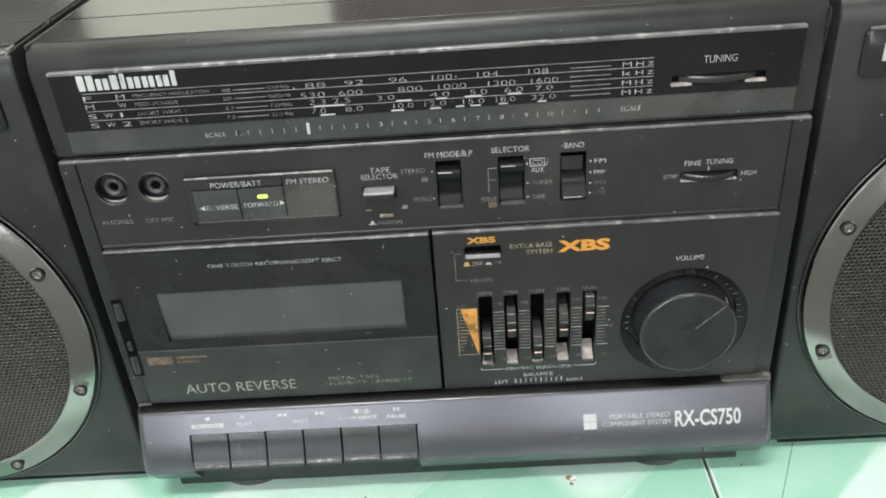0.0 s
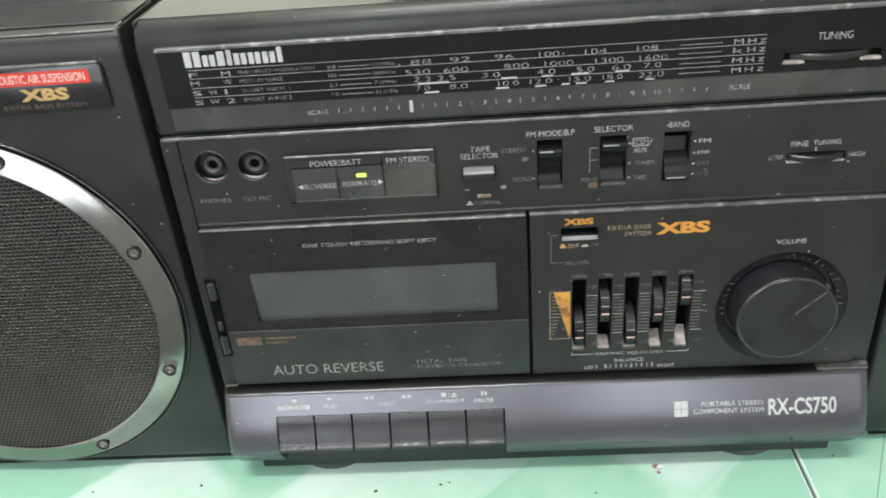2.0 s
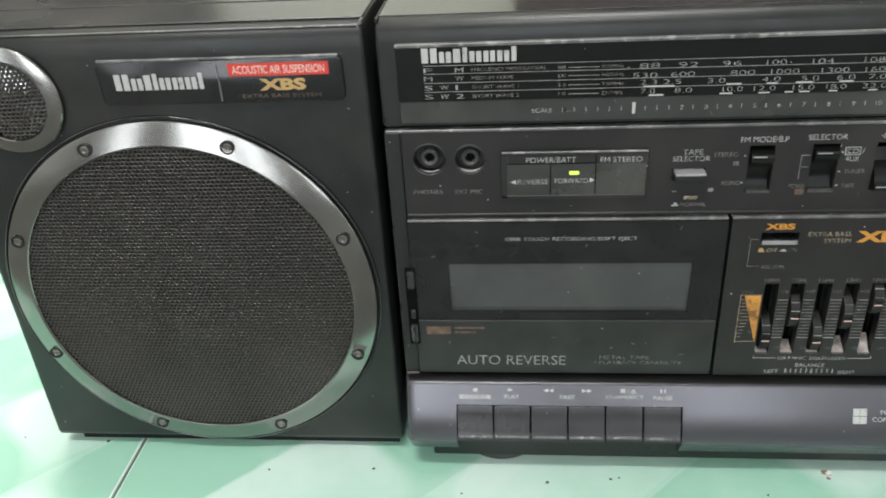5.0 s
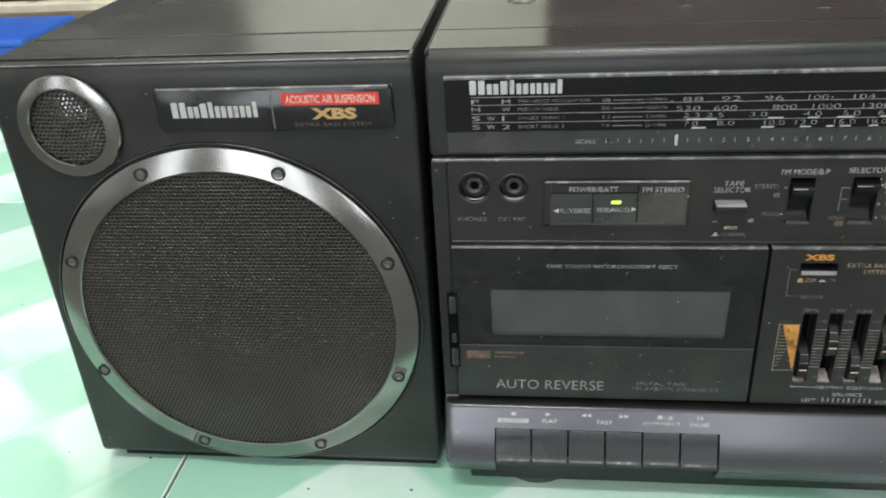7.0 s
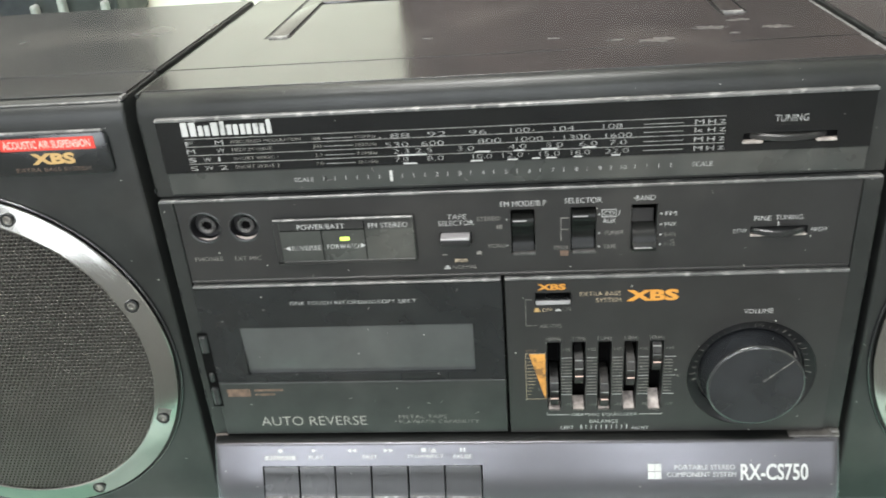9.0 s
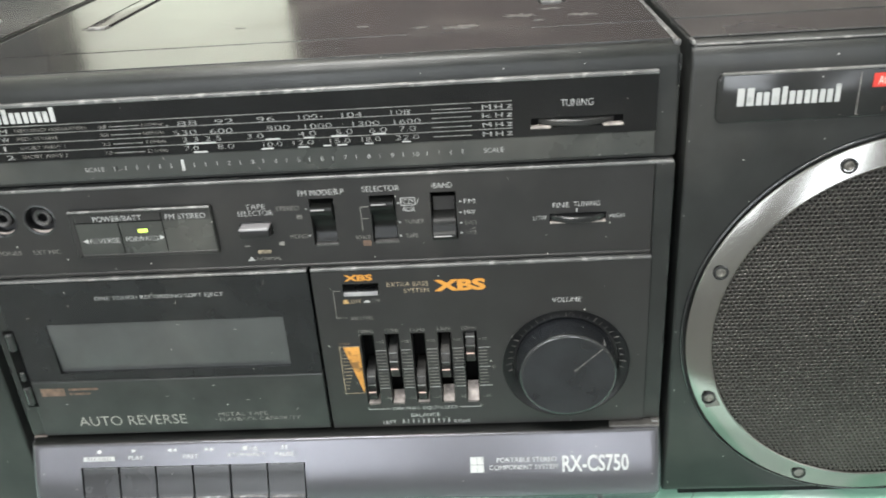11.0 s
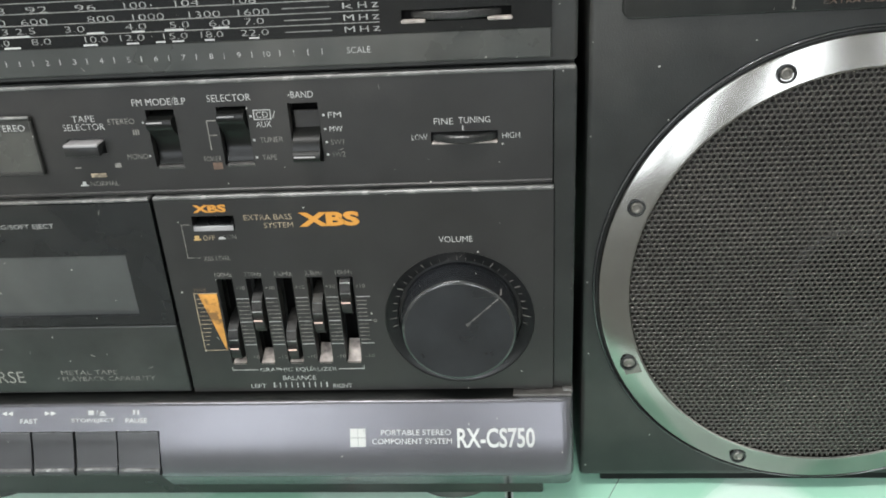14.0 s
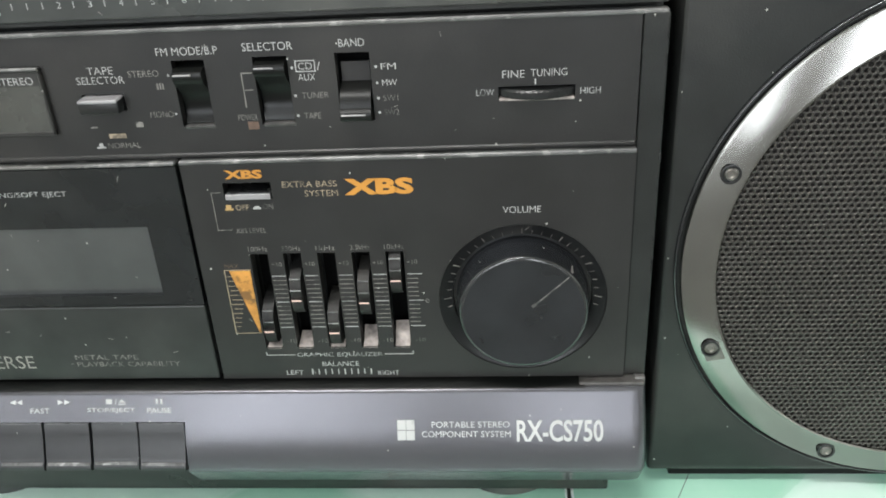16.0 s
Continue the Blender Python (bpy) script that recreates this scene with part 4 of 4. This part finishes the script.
# sloped slot bottoms, their light from above painted into the colour
for x, h in zip(EQ, (2.0, 3.0, 1.2, 5.5, 7.5)):
    add("slot_ledge", rod([(6.5, 63.0), (6.5, 63.2 + 0.8 * h), (0.6, 63.7), (CY - 0.1, 62.9), (1.0, 62.3)], x - 2.4, x + 2.4), LEDGE, "dusty ledge painted pale as lit from above")
ticks, major = [], []
for k in range(13):
    z = 91.0 - k * 1.63
    row = major if k in (0, 6, 12) else ticks
    for x in EQ[:-1]:
        row.append((x + 3.3, x + 7.8, z - 0.12, z + 0.12))
    row.append((63.1, 68.0 if row is major else 66.6, z - 0.12, z + 0.12))
print_row("equaliser_tick", major, CY, GREY, "", 0.08)
print_row("equaliser_tick", ticks, CY, FADED, "", 0.08)
for x, t in zip(EQ, ("100Hz", "330Hz", "1kHz", "3.3kHz", "10kHz")):
    ink(t, x - 3.1, x + 3.1, 101.0, 1.7, CY, FADED)
    ink("+10", x + 3.6, x + 7.0, 95.4, 1.5, CY, FADED)
    ink("-10", x + 4.6, x + 8.0, 66.0, 1.5, CY, FADED)
ink("0", 68.6, 69.8, 81.0, 1.5, CY, FADED)
ink("XBS", 9.8, 21.5, 126.6, 2.9, CY, ORANGE, 0.045)
ink("XBS", 46.2, 67.3, 121.6, 5.4, CY, ORANGE, 0.05)
ink("EXTRA BASS", 27.2, 44.0, 122.9, 2.0, CY, WARM)
ink("SYSTEM", 33.8, 44.1, 119.8, 2.0, CY, WARM)
ink("OFF", 11.6, 15.8, 115.6, 1.8, CY, WARM)
ink("ON", 20.2, 23.4, 115.8, 1.8, CY, FADED)
add("switch_marks", flat_boxes([(8.2, 10.8, 114.7, 115.3), (8.6, 10.2, 115.3, 116.5)], CY), GOLD)
add("switch_marks", flat_boxes([(17.0, 19.6, 114.9, 115.4), (17.5, 19.1, 115.4, 115.9)], CY), GREY)
ink("XBS LEVEL", 10.4, 20.0, 107.6, 1.7, CY, FADED)
for r in [(4.6, 7.6, 120.6, 120.8), (4.6, 4.8, 107.8, 120.6), (4.8, 9.2, 107.8, 108.0)]:
    add("bracket_line", flat_boxes([r], CY), FADED)
xb = add("xbs_button", box(9.0, 23.3, -0.9, 9.0, 118.4, 120.6, 0.3), LEVER, "black push button with a pale face, pressed in", 35)
part("button_face", box(9.1, 23.2, -1.3, -0.8, 118.4, 120.2, 0.15, 1), BUTTON, xb, "pale worn button face")
add("level_wedge", flat_poly([(5.6, 93.2), (12.5, 93.2), (12.7, 69.6), (12.2, 69.6)], CY), WEDGEINK, "worn orange level wedge")
ink("MAX", 4.4, 9.0, 95.0, 1.5, CY, FADEDGOLD)
add("wedge_frame", flat_boxes([(3.9, 4.15, 69.2, 93.6), (3.9, 12.7, 93.4, 93.6), (3.9, 12.7, 69.2, 69.4)], CY, 0.1), WARM)
print_row("wedge_step", [(4.3 + 0.6 * (k % 2), 4.3 + 7.5 * (1 - k / 14), 91.0 - 1.75 * k, 91.2 - 1.75 * k) for k in range(12)], CY, WARM, "", 0.06)
ink("GRAPHIC EQUALIZER", 23.6, 52.8, 60.2, 1.9, CY, GREY)
ink("BALANCE", 31.8, 44.4, 56.5, 1.9, CY)
ink("LEFT", 19.0, 24.8, 53.0, 1.8, CY)
ink("RIGHT", 50.6, 57.8, 52.6, 1.8, CY)
print_row("balance_tick", [(28.0 + 2.25 * k - (0.22 if k in (0, 5, 9) else 0.15), 28.0 + 2.25 * k + (0.22 if k in (0, 5, 9) else 0.15), 52.1, 54.4) for k in range(10)], CY, WHITE)
for r in [(13.0, 22.8, 60.2, 60.4), (53.6, 63.2, 60.2, 60.4), (13.0, 13.2, 60.4, 61.6), (63.0, 63.2, 60.4, 61.6)]:
    add("bracket_line", flat_boxes([r], CY), GREY)
ink("VOLUME", 94.0, 105.6, 112.8, 2.2, CY)
collar = bmesh.new()
rows = [[], [], []]
for k in range(96):
    c, q = math.cos(2 * math.pi * k / 96), math.sin(2 * math.pi * k / 96)
    far = 27.6 / max(abs(c), abs(q))
    for row, rr, y in zip(rows, (far, 26.9, 26.6), (CY, CY, CY + 0.5)):
        row.append(collar.verts.new((KX + rr * c, y, KZ + 0.2 + rr * q)))
for p, q in zip(rows, rows[1:]):
    for k in range(96):
        collar.faces.new((p[k], p[(k + 1) % 96], q[(k + 1) % 96], q[k]))
add("knob_collar", collar, PANEL)
add("knob_dish", lathe([(27.0, CY + 0.7), (26.6, CY + 0.25), (26.3, CY + 0.5), (22.5, CY + 2.3), (22.3, CY + 4.0), (20.0, CY + 4.0)], KX, KZ + 0.2, 96), LEVER, "black dished dial ring", 30)
for k in range(-13, 14):
    long = k % 4 == 0
    t = box(22.9, 25.2 if long else 24.4, CY + 0.72, CY + 0.95, -0.13 if long else -0.08, 0.13 if long else 0.08)
    for v in t.verts:
        v.co.y += (25.2 - v.co.x) * 0.474
    bmesh.ops.rotate(t, verts=t.verts[:], cent=(0, 0, 0), matrix=Matrix.Rotation(-radians(90 - 7.5 * k), 3, "Y"))
    bmesh.ops.translate(t, verts=t.verts[:], vec=(KX, 0, KZ + 0.2))
    add("knob_tick", t, FADED)
knob = add("volume_knob", lathe([(21.3, CY + 3.9), (21.1, -1.2), (20.5, -6.0), (20.25, -7.6)], KX, KZ, 96), KNOB, "glossy black volume knob with a scratched face", 40)
part("lip", lathe([(20.26, -7.5)] + [(18.95 + 1.3 * math.cos(radians(q)), -7.85 - 1.3 * math.sin(radians(q))) for q in range(0, 91, 10)], KX, KZ, 96), KNOBLIP, knob, "shiny rim of the knob", 60)
part("face", lathe([(18.97, -9.15), (18.4, -9.12), (10, -9.0), (0, -8.95)], KX, KZ, 96), KNOB, knob, "dusty scratched knob face", 40)
for size in ((5.0, 19.2, -9.3, -8.9, -0.15, 0.15), (19.6, 20.75, -8.0, -3.4, -0.22, 0.22), (3.8, 5.4, -9.15, -8.9, -0.5, 0.45)):
    t = box(*size)
    bmesh.ops.rotate(t, verts=t.verts[:], cent=(0, 0, 0), matrix=Matrix.Rotation(-radians(43), 3, "Y"))
    bmesh.ops.translate(t, verts=t.verts[:], vec=(KX, 0, KZ))
    part("pointer", t, SMUDGE if size[0] < 4 else FADED, knob, "worn pale pointer line")

# cassette door
TY = -0.6
door = add("cassette_door", plate(-137.0, -4.9, 80.8, 129.6, TY, 4.0, [(-120.4, -17.9, 84.6, 109.6)]), DOOR, "closed smoked cassette door with a clear window")
part("window_pane", rod([(4.0, 84.6)] + [(1.3 * (1 - k / 8) ** 1.7 - 0.1, 84.6 + 3.125 * k) for k in range(9)] + [(4.0, 109.6)], -120.4, -17.9), WINDOW, door, "smoky grey bowed window pane", 25)
part("door_edge", box(-137.1, -5.1, TY - 0.1, 3.8, 129.8, 131.0, 0.4, 1), EDGE, door, "worn upper edge with a painted highlight")
part("lower_panel", box(-137.0, -4.9, TY - 0.1, 4.0, 50.8, 80.4, 0.5), DOORLOW, door, "black lower part of the door")
part("side_window", flat_boxes([(-135.0, -124.0, 84.0, 104.0)], TY, 0.08), DOOR, door)
ink("ONE TOUCH RECORDING/SOFT EJECT", -95.8, -41.1, 121.4, 2.2, TY, GREY)
ink("AUTO REVERSE", -119.2, -69.6, 58.4, 5.2, TY - 0.1, WARMGREY)
ink("METAL TAPE", -54.4, -32.1, 60.2, 1.9, TY - 0.1, FADED)
ink("PLAYBACK CAPABILITY", -54.4, -17.8, 57.3, 1.9, TY - 0.1, FADED)
add("worn_print", flat_boxes([(-132.3, -121.4, 72.8, 76.9)], TY - 0.1), FADEDGOLD, "worn gold printed block")
add("worn_print", flat_boxes([(-119.4, -106.0, 75.6, 76.7), (-119.4, -110.0, 73.2, 74.3)], TY - 0.1), FADEDGOLD, "worn illegible print")
# flat strip, its black stands for the shade inside the slot
add("hinge_slot", flat_boxes([(-140.0, -135.4, 67.5, 107.6)], TY - 0.1, 0.2), HOLE, "flat black strip painted as the shaded hinge slot")
for z0, z1, w in ((97.5, 106.5, 1.9), (81.5, 86.5, 1.2), (69.0, 78.6, 1.9)):
    lug = disc_up(w, -137.5, -0.9, z0, z1, 20, 0.7)
    add("hinge_lug", lug, LUG, "small grey rounded hinge lug", 40)

# dust fibres and hairline scratches on the front
random.seed(23)
for x0, x1, z0, z1, y in ((-130, -15, 112, 127, TY), (-130, -15, 53, 78, TY - 0.1), (5, 128, 54, 128, CY), (-130, 128, 134, 168, BY), (-120, 75, 174.5, 182.5, SY)):
    for k in range(5):
        cx, cz, n, a = random.uniform(x0, x1), random.uniform(z0, z1), random.uniform(0.3, 1.1), random.uniform(-1.4, 1.4)
        fibre = box(-n, n, -0.1, 0.0, -0.09, 0.09)
        bmesh.ops.rotate(fibre, verts=fibre.verts[:], cent=(0, 0, 0), matrix=Matrix.Rotation(a, 3, "Y"))
        bmesh.ops.translate(fibre, verts=fibre.verts[:], vec=(cx, y, cz))
        add("dust_fibre", fibre, FADED)

# keyboard panel: bulging silver-grey front
CURVE = [(3.0, 49.0), (-1.5, 48.9), (-4.0, 48.4), (-4.8, 47.9), (-5.3, 47.2), (-7.2, 43.2), (-9.7, 38.0), (-11.9, 33.0), (-13.6, 27.5), (-14.6, 22.5), (-14.8, 21.5)]
UNDER = [(-14.6, 20.8), (-14.0, 19.9), (-8.4, 11.6), (-7.0, 11.0), (8.0, 11.0), (8.0, 48.8)]


def bulge(z):
    """The panel's front at a height."""
    for (ya, za), (yb, zb) in zip(CURVE, CURVE[1:]):
        if zb <= z <= za:
            return ya + (yb - ya) * (za - z) / (za - zb)
    return CURVE[-1][0]


def on_bulge(x, z):
    return (x, bulge(z) - 0.22, z)


upper = [p for p in CURVE if p[1] > 38.8] + [(bulge(38.8), 38.8), (8.0, 38.8), (8.0, 48.8)]
keys_l, keys_r = -119.8, -16.9


def swept(profile, stations):
    """A (y, z) outline drawn along x through stations (x, set back)."""
    bm = bmesh.new()
    rows = [[bm.verts.new((x, min(y + back * (1 if y < 7 else 0), 8.0), z)) for y, z in profile] for x, back in stations]
    n = len(profile)
    for p, q in zip(rows, rows[1:]):
        for k in range(n):
            bm.faces.new((p[k], p[(k + 1) % n], q[(k + 1) % n], q[k]))
    bm.faces.new(rows[0])
    bm.faces.new(rows[-1][::-1])
    return bm


ends = ((0, 3.4), (0.6, 1.8), (1.6, 0.7), (3.0, 0.2), (5.0, 0.0))
panel = join(swept(CURVE + UNDER, [(L + d, back) for d, back in ends] + [(keys_l, 0)]), swept(CURVE + UNDER, [(keys_r, 0)] + [(R - d, back) for d, back in reversed(ends)]), rod(upper, keys_l, keys_r))
add("key_panel", panel, LOWER, "silver-grey plastic front panel with scratches", 32)
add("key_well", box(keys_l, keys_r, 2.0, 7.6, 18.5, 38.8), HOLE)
add("worn_corner", box(L + 0.2, L + 6.5, 0.2, 6.2, 47.4, 50.3, 0.6), RUSTY, "brown rubbed corner of the front panel")
add("panel_ledge", rod([(4.0, 49.5), (-1.5, 49.3), (-4.1, 48.75), (-4.4, 48.5), (-4.0, 48.2), (4.0, 48.4)], L + 1.5, R - 20), HOLLOW, "dark ledge along the top of the front panel", 40)
add("worn_corner", box(R - 22, R - 0.4, -3.4, 5.6, 48.2, 49.6, 0.5), JACK, "dusty brown ledge of the front panel")
add("worn_corner", box(R - 3.6, R + 0.1, -1.4, 4.8, 48.2, 50.2, 0.6), EDGE, "pale chipped corner of the front panel")
for k in range(6):
    a = keys_l + 0.5 + (keys_r - keys_l - 0.4) * k / 6
    b = a + (keys_r - keys_l) / 6 - 0.95
    dip = 0.5 if k == 4 else 0.0
    prof_k = [(2.0, 38.0), (-7.8 + dip, 38.3), (-8.8 + dip, 38.0), (-9.4 + dip, 37.2), (-10.2 + dip, 34.2), (-12.0 + dip, 30.0), (-13.6 + dip, 26.2), (-14.2 + dip, 24.7), (-15.1 + dip, 23.9), (-15.4 + dip, 23.2), (-15.3 + dip, 22.2), (-14.4 + dip, 21.4), (2.0, 20.6)]
    key = add("key", rod(prof_k, a, b), KEYMAT, "dark grey cassette key with a worn lower edge", 30)
    # pale rods paint the highlights on the lower lip and upper bevel
    part("key_rim", rod([(-14.0 + dip, 24.85), (-14.6 + dip, 24.7), (-15.15 + dip, 24.25), (-15.0 + dip, 23.95), (-14.2 + dip, 24.4)], a + 0.5, b - 0.5), KEYEDGE, key, "worn key edge with a painted highlight")
    part("key_top_edge", rod([(-8.4 + dip, 38.3), (-8.95 + dip, 38.12), (-9.2 + dip, 37.75), (-8.6 + dip, 37.8)], a + 0.4, b - 0.4), KEYLIP, key)


def bulge_print(text, x0, x1, zc, h, material=None, bold=0.0):
    return ink(text, x0, x1, zc, h, 0, material or WHITE, bold, 0.0, on_bulge)


def bulge_shape(points, name="symbol", material=None, label=""):
    me = bpy.data.meshes.new(name)
    me.from_pydata([on_bulge(x, z) for x, z in points], [], [tuple(range(len(points)))])
    me.materials.append(material or WHITE)
    me.transform(Matrix.Scale(MM, 4))
    ob = part(name, me, material, radio, label)
    ob.matrix_parent_inverse = BACK
    return ob


bulge_shape([(-118.4, 41.5), (-103.8, 41.5), (-103.8, 43.3), (-118.4, 43.3)], "label_field")
ob = ink("RECORD", -116.6, -105.6, 42.4, 1.3, 0, LOWER, 0.0, 0.0, lambda x, z: (x, bulge(z) - 0.32, z))
bulge_print("PLAY", -97.5, -90.6, 42.6, 1.65, CLEAN, 0.01)
bulge_print("FAST", -72.2, -65.2, 42.6, 1.65, CLEAN, 0.01)
bulge_print("STOP/EJECT", -51.6, -34.4, 42.6, 1.65, CLEAN, 0.01)
bulge_print("PAUSE", -30.1, -21.6, 42.6, 1.65, CLEAN, 0.01)
bulge_shape([(-110.9 + 1.2 * math.cos(k * math.pi / 6), 45.3 + 0.8 * math.sin(k * math.pi / 6)) for k in range(12)])


def triangle(x, w, zc=45.3):
    bulge_shape([(x, zc), (x - w, zc + 0.8), (x - w, zc - 0.8)])


triangle(-93.4, 2.6, 45.4)
triangle(-79.6, -2.2)
triangle(-77.2, -2.2)
triangle(-60.0, 2.2)
triangle(-57.6, 2.2)
bulge_shape([(-44.8, 44.6), (-42.6, 44.6), (-42.6, 46.2), (-44.8, 46.2)])
bulge_shape([(-41.6, 44.5), (-41.3, 44.5), (-40.9, 46.2), (-41.2, 46.2)])
bulge_shape([(-40.4, 45.1), (-37.8, 45.1), (-39.1, 46.2)])
bulge_shape([(-40.4, 44.4), (-37.8, 44.4), (-37.8, 44.8), (-40.4, 44.8)])
bulge_shape([(-27.0, 44.6), (-26.2, 44.6), (-26.2, 46.2), (-27.0, 46.2)])
bulge_shape([(-25.4, 44.6), (-24.6, 44.6), (-24.6, 46.2), (-25.4, 46.2)])
for a, b, c, d in ((56.9, 59.8, 36.1, 39.2), (59.95, 62.8, 36.1, 39.2), (56.9, 59.8, 32.8, 35.9), (59.95, 62.8, 32.8, 35.9)):
    bulge_shape([(a, c), (b, c), (b, (c + d) / 2), (b, d), (a, d), (a, (c + d) / 2)], "emblem_block", WHITE, "white square emblem block")
bulge_print("PORTABLE STEREO", 68.6, 94.9, 37.7, 1.9)
bulge_print("COMPONENT SYSTEM", 65.2, 95.2, 34.7, 1.9)
bulge_print("RX-CS750", 97.2, 126.0, 35.6, 6.9, WHITE, 0.02)

# ---------------------------------------------------------------- things behind
cab = thing("cabinet", "dark red-brown wooden cabinet standing behind the stereo", "cabinet", 400, 560, 0)
CB = Matrix.Translation(-cab.location)
for name, bm, m in (("body", box(-95, 900, 420, 700, 30, 900, 4), WOOD), ("plinth", box(-80, 885, 435, 690, 0, 30), WOOD), ("door", box(-85, 400, 410, 420, 45, 880, 2), WOOD), ("door", box(405, 890, 410, 420, 45, 880, 2), WOOD)):
    part(name, bm, m, cab).matrix_parent_inverse = CB
crate = thing("black_box", "tall black plastic box with small pale pegs, by the cream wall", "box", -900, 985, 62)
CR = Matrix.Translation(-crate.location)
part("body", box(-1280, -590, 935, 1050, 66, 720, 5), BLACKBOX, crate).matrix_parent_inverse = CR
part("base", box(-1276, -594, 939, 1046, 62, 68), BLACKBOX, crate).matrix_parent_inverse = CR
for k, x in enumerate((-606, -672, -716, -790, -880)):
    part("peg", box(x - 5, x + 5, 920, 937, 72 + 8 * (k % 2), 98 + 8 * (k % 2), 4), PEG, crate, "small pale grey peg").matrix_parent_inverse = CR
blue = thing("blue_tub", "blue plastic tub on the tiled floor", "tub", -1000, 830, 0)
BL = Matrix.Translation(-blue.location)
part("body", box(-1130, -800, 740, 880, 0, 45, 8), BLUE, blue).matrix_parent_inverse = BL
part("rim", box(-1136, -794, 734, 886, 41, 50, 4), BLUE, blue).matrix_parent_inverse = BL
bench = thing("low_bench", "low cream bench with a brown band along its front", "bench", -1000, 985, 0)
CL = Matrix.Translation(-bench.location)
part("top", box(-1500, -585, 915, 1055, 10, 62, 3), BEIGE, bench).matrix_parent_inverse = CL
part("band", box(-1498, -587, 912, 918, 30, 50, 1), BROWN, bench, "brown band").matrix_parent_inverse = CL
for x in (-1470, -1050, -620):
    part("foot", box(x - 15, x + 15, 930, 1045, 0, 11), BROWN, bench).matrix_parent_inverse = CL
cu = bpy.data.curves.new("cable", "CURVE")
cu.dimensions, cu.bevel_depth, cu.bevel_resolution = "3D", 0.003, 2
sp = cu.splines.new("NURBS")
pts = [(-0.57, 1.02, 0.30), (-0.56, 1.035, 0.18), (-0.54, 1.045, 0.09), (-0.50, 1.045, 0.075), (-0.46, 1.04, 0.09), (-0.42, 1.04, 0.06), (-0.36, 1.03, 0.003), (-0.2, 1.0, 0.003)]
sp.points.add(len(pts) - 1)
for p, q in zip(sp.points, pts):
    p.co = (*q, 1)
sp.use_endpoint_u = True
tmp = bpy.data.objects.new("cable_curve", cu)
scene.collection.objects.link(tmp)
bpy.context.view_layer.update()
cable_me = bpy.data.meshes.new_from_object(tmp.evaluated_get(bpy.context.evaluated_depsgraph_get()))
bpy.data.objects.remove(tmp)
cable_me.materials.append(PEG)
tagged(new("cable", cable_me), "thin grey cable hanging against the cream wall", "cable")

# ---------------------------------------------------------------- tiled floor
floor = tagged(new("floor", finish(box(-2420, 2420, -2320, 1180, -60, -2.2), "floor", GROUT)), "glazed pale green floor tiles with darker green facets", "floor", kind="structure")
P = 402.0
# unseen dark floor added in front to dim reflections and green bounce
tagged(new("floor_front", finish(box(-2420, 2420, -2320, -76.0, -2.2, 0.0, 0.5, 1), "floor_front", DARKFLOOR)), "plain dark grey floor, unseen, added to dim reflections", "floor", kind="structure")
tile_bm = box(-P / 2 + 0.7, P / 2 - 0.7, -P / 2 + 0.7, P / 2 - 0.7, -8.0, 0.0)
bmesh.ops.bevel(tile_bm, geom=[e for e in tile_bm.edges if e.verts[0].co.z + e.verts[1].co.z > -1], offset=0.9, segments=2, profile=0.5, affect="EDGES")
tile_bm.normal_update()
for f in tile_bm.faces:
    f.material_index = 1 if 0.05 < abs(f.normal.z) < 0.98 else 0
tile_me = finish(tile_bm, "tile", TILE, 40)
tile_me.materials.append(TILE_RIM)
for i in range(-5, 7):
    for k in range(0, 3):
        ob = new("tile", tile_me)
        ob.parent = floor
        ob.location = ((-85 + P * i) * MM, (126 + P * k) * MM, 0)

# chip, crack and grit on the front tiles
random.seed(4)


def blotch(name, x, y, r, z, material, label):
    pts = []
    for k in range(14):
        a, q = 2 * math.pi * k / 14, r * random.uniform(0.5, 1.15)
        pts.append((x + q * math.cos(a), y + 0.8 * q * math.sin(a)))
    bm = bmesh.new()
    top = [bm.verts.new((px, py, z)) for px, py in pts]
    low = [bm.verts.new((px, py, -0.4)) for px, py in pts]
    bm.faces.new(top)
    for k in range(14):
        bm.faces.new((low[k], low[(k + 1) % 14], top[(k + 1) % 14], top[k]))
    return part(name, bm, material, floor, label)


blotch("glaze_chip", 53.0, -9.0, 3.2, 0.10, CHIP, "rusty rim of a chip in the glaze")
blotch("glaze_chip", 53.3, -9.2, 2.0, 0.16, TILE_RIM, "pale chip in the glaze")
blotch("glaze_chip", 52.0, -12.6, 1.2, 0.10, CHIP, "rusty rim of a chip in the glaze")
for gx, gy, gr in ((-162, -12, 0.9), (-48, -16, 0.8), (-44, -15, 0.5), (-78, -19, 1.0), (-60, -30, 0.6), (-118, -27, 0.5), (-214, -14, 0.6), (-305, 4, 0.8), (-340, 22, 0.9), (-352, 6, 0.5), (22, -24, 0.5), (132, -6, 0.5)):
    blotch("grit", gx, gy, gr, 0.35, GRIT, "dark crumb of grit")
crack = box(-0.14, 0.14, -26, 26, -0.4, 0.06)
bmesh.ops.rotate(crack, verts=crack.verts[:], cent=(0, 0, 0), matrix=Matrix.Rotation(radians(-26.5), 3, "Z"))
bmesh.ops.translate(crack, verts=crack.verts[:], vec=(151, -12, 0))
part("hairline_crack", crack, GROUT, floor, "fine dark hairline crack")
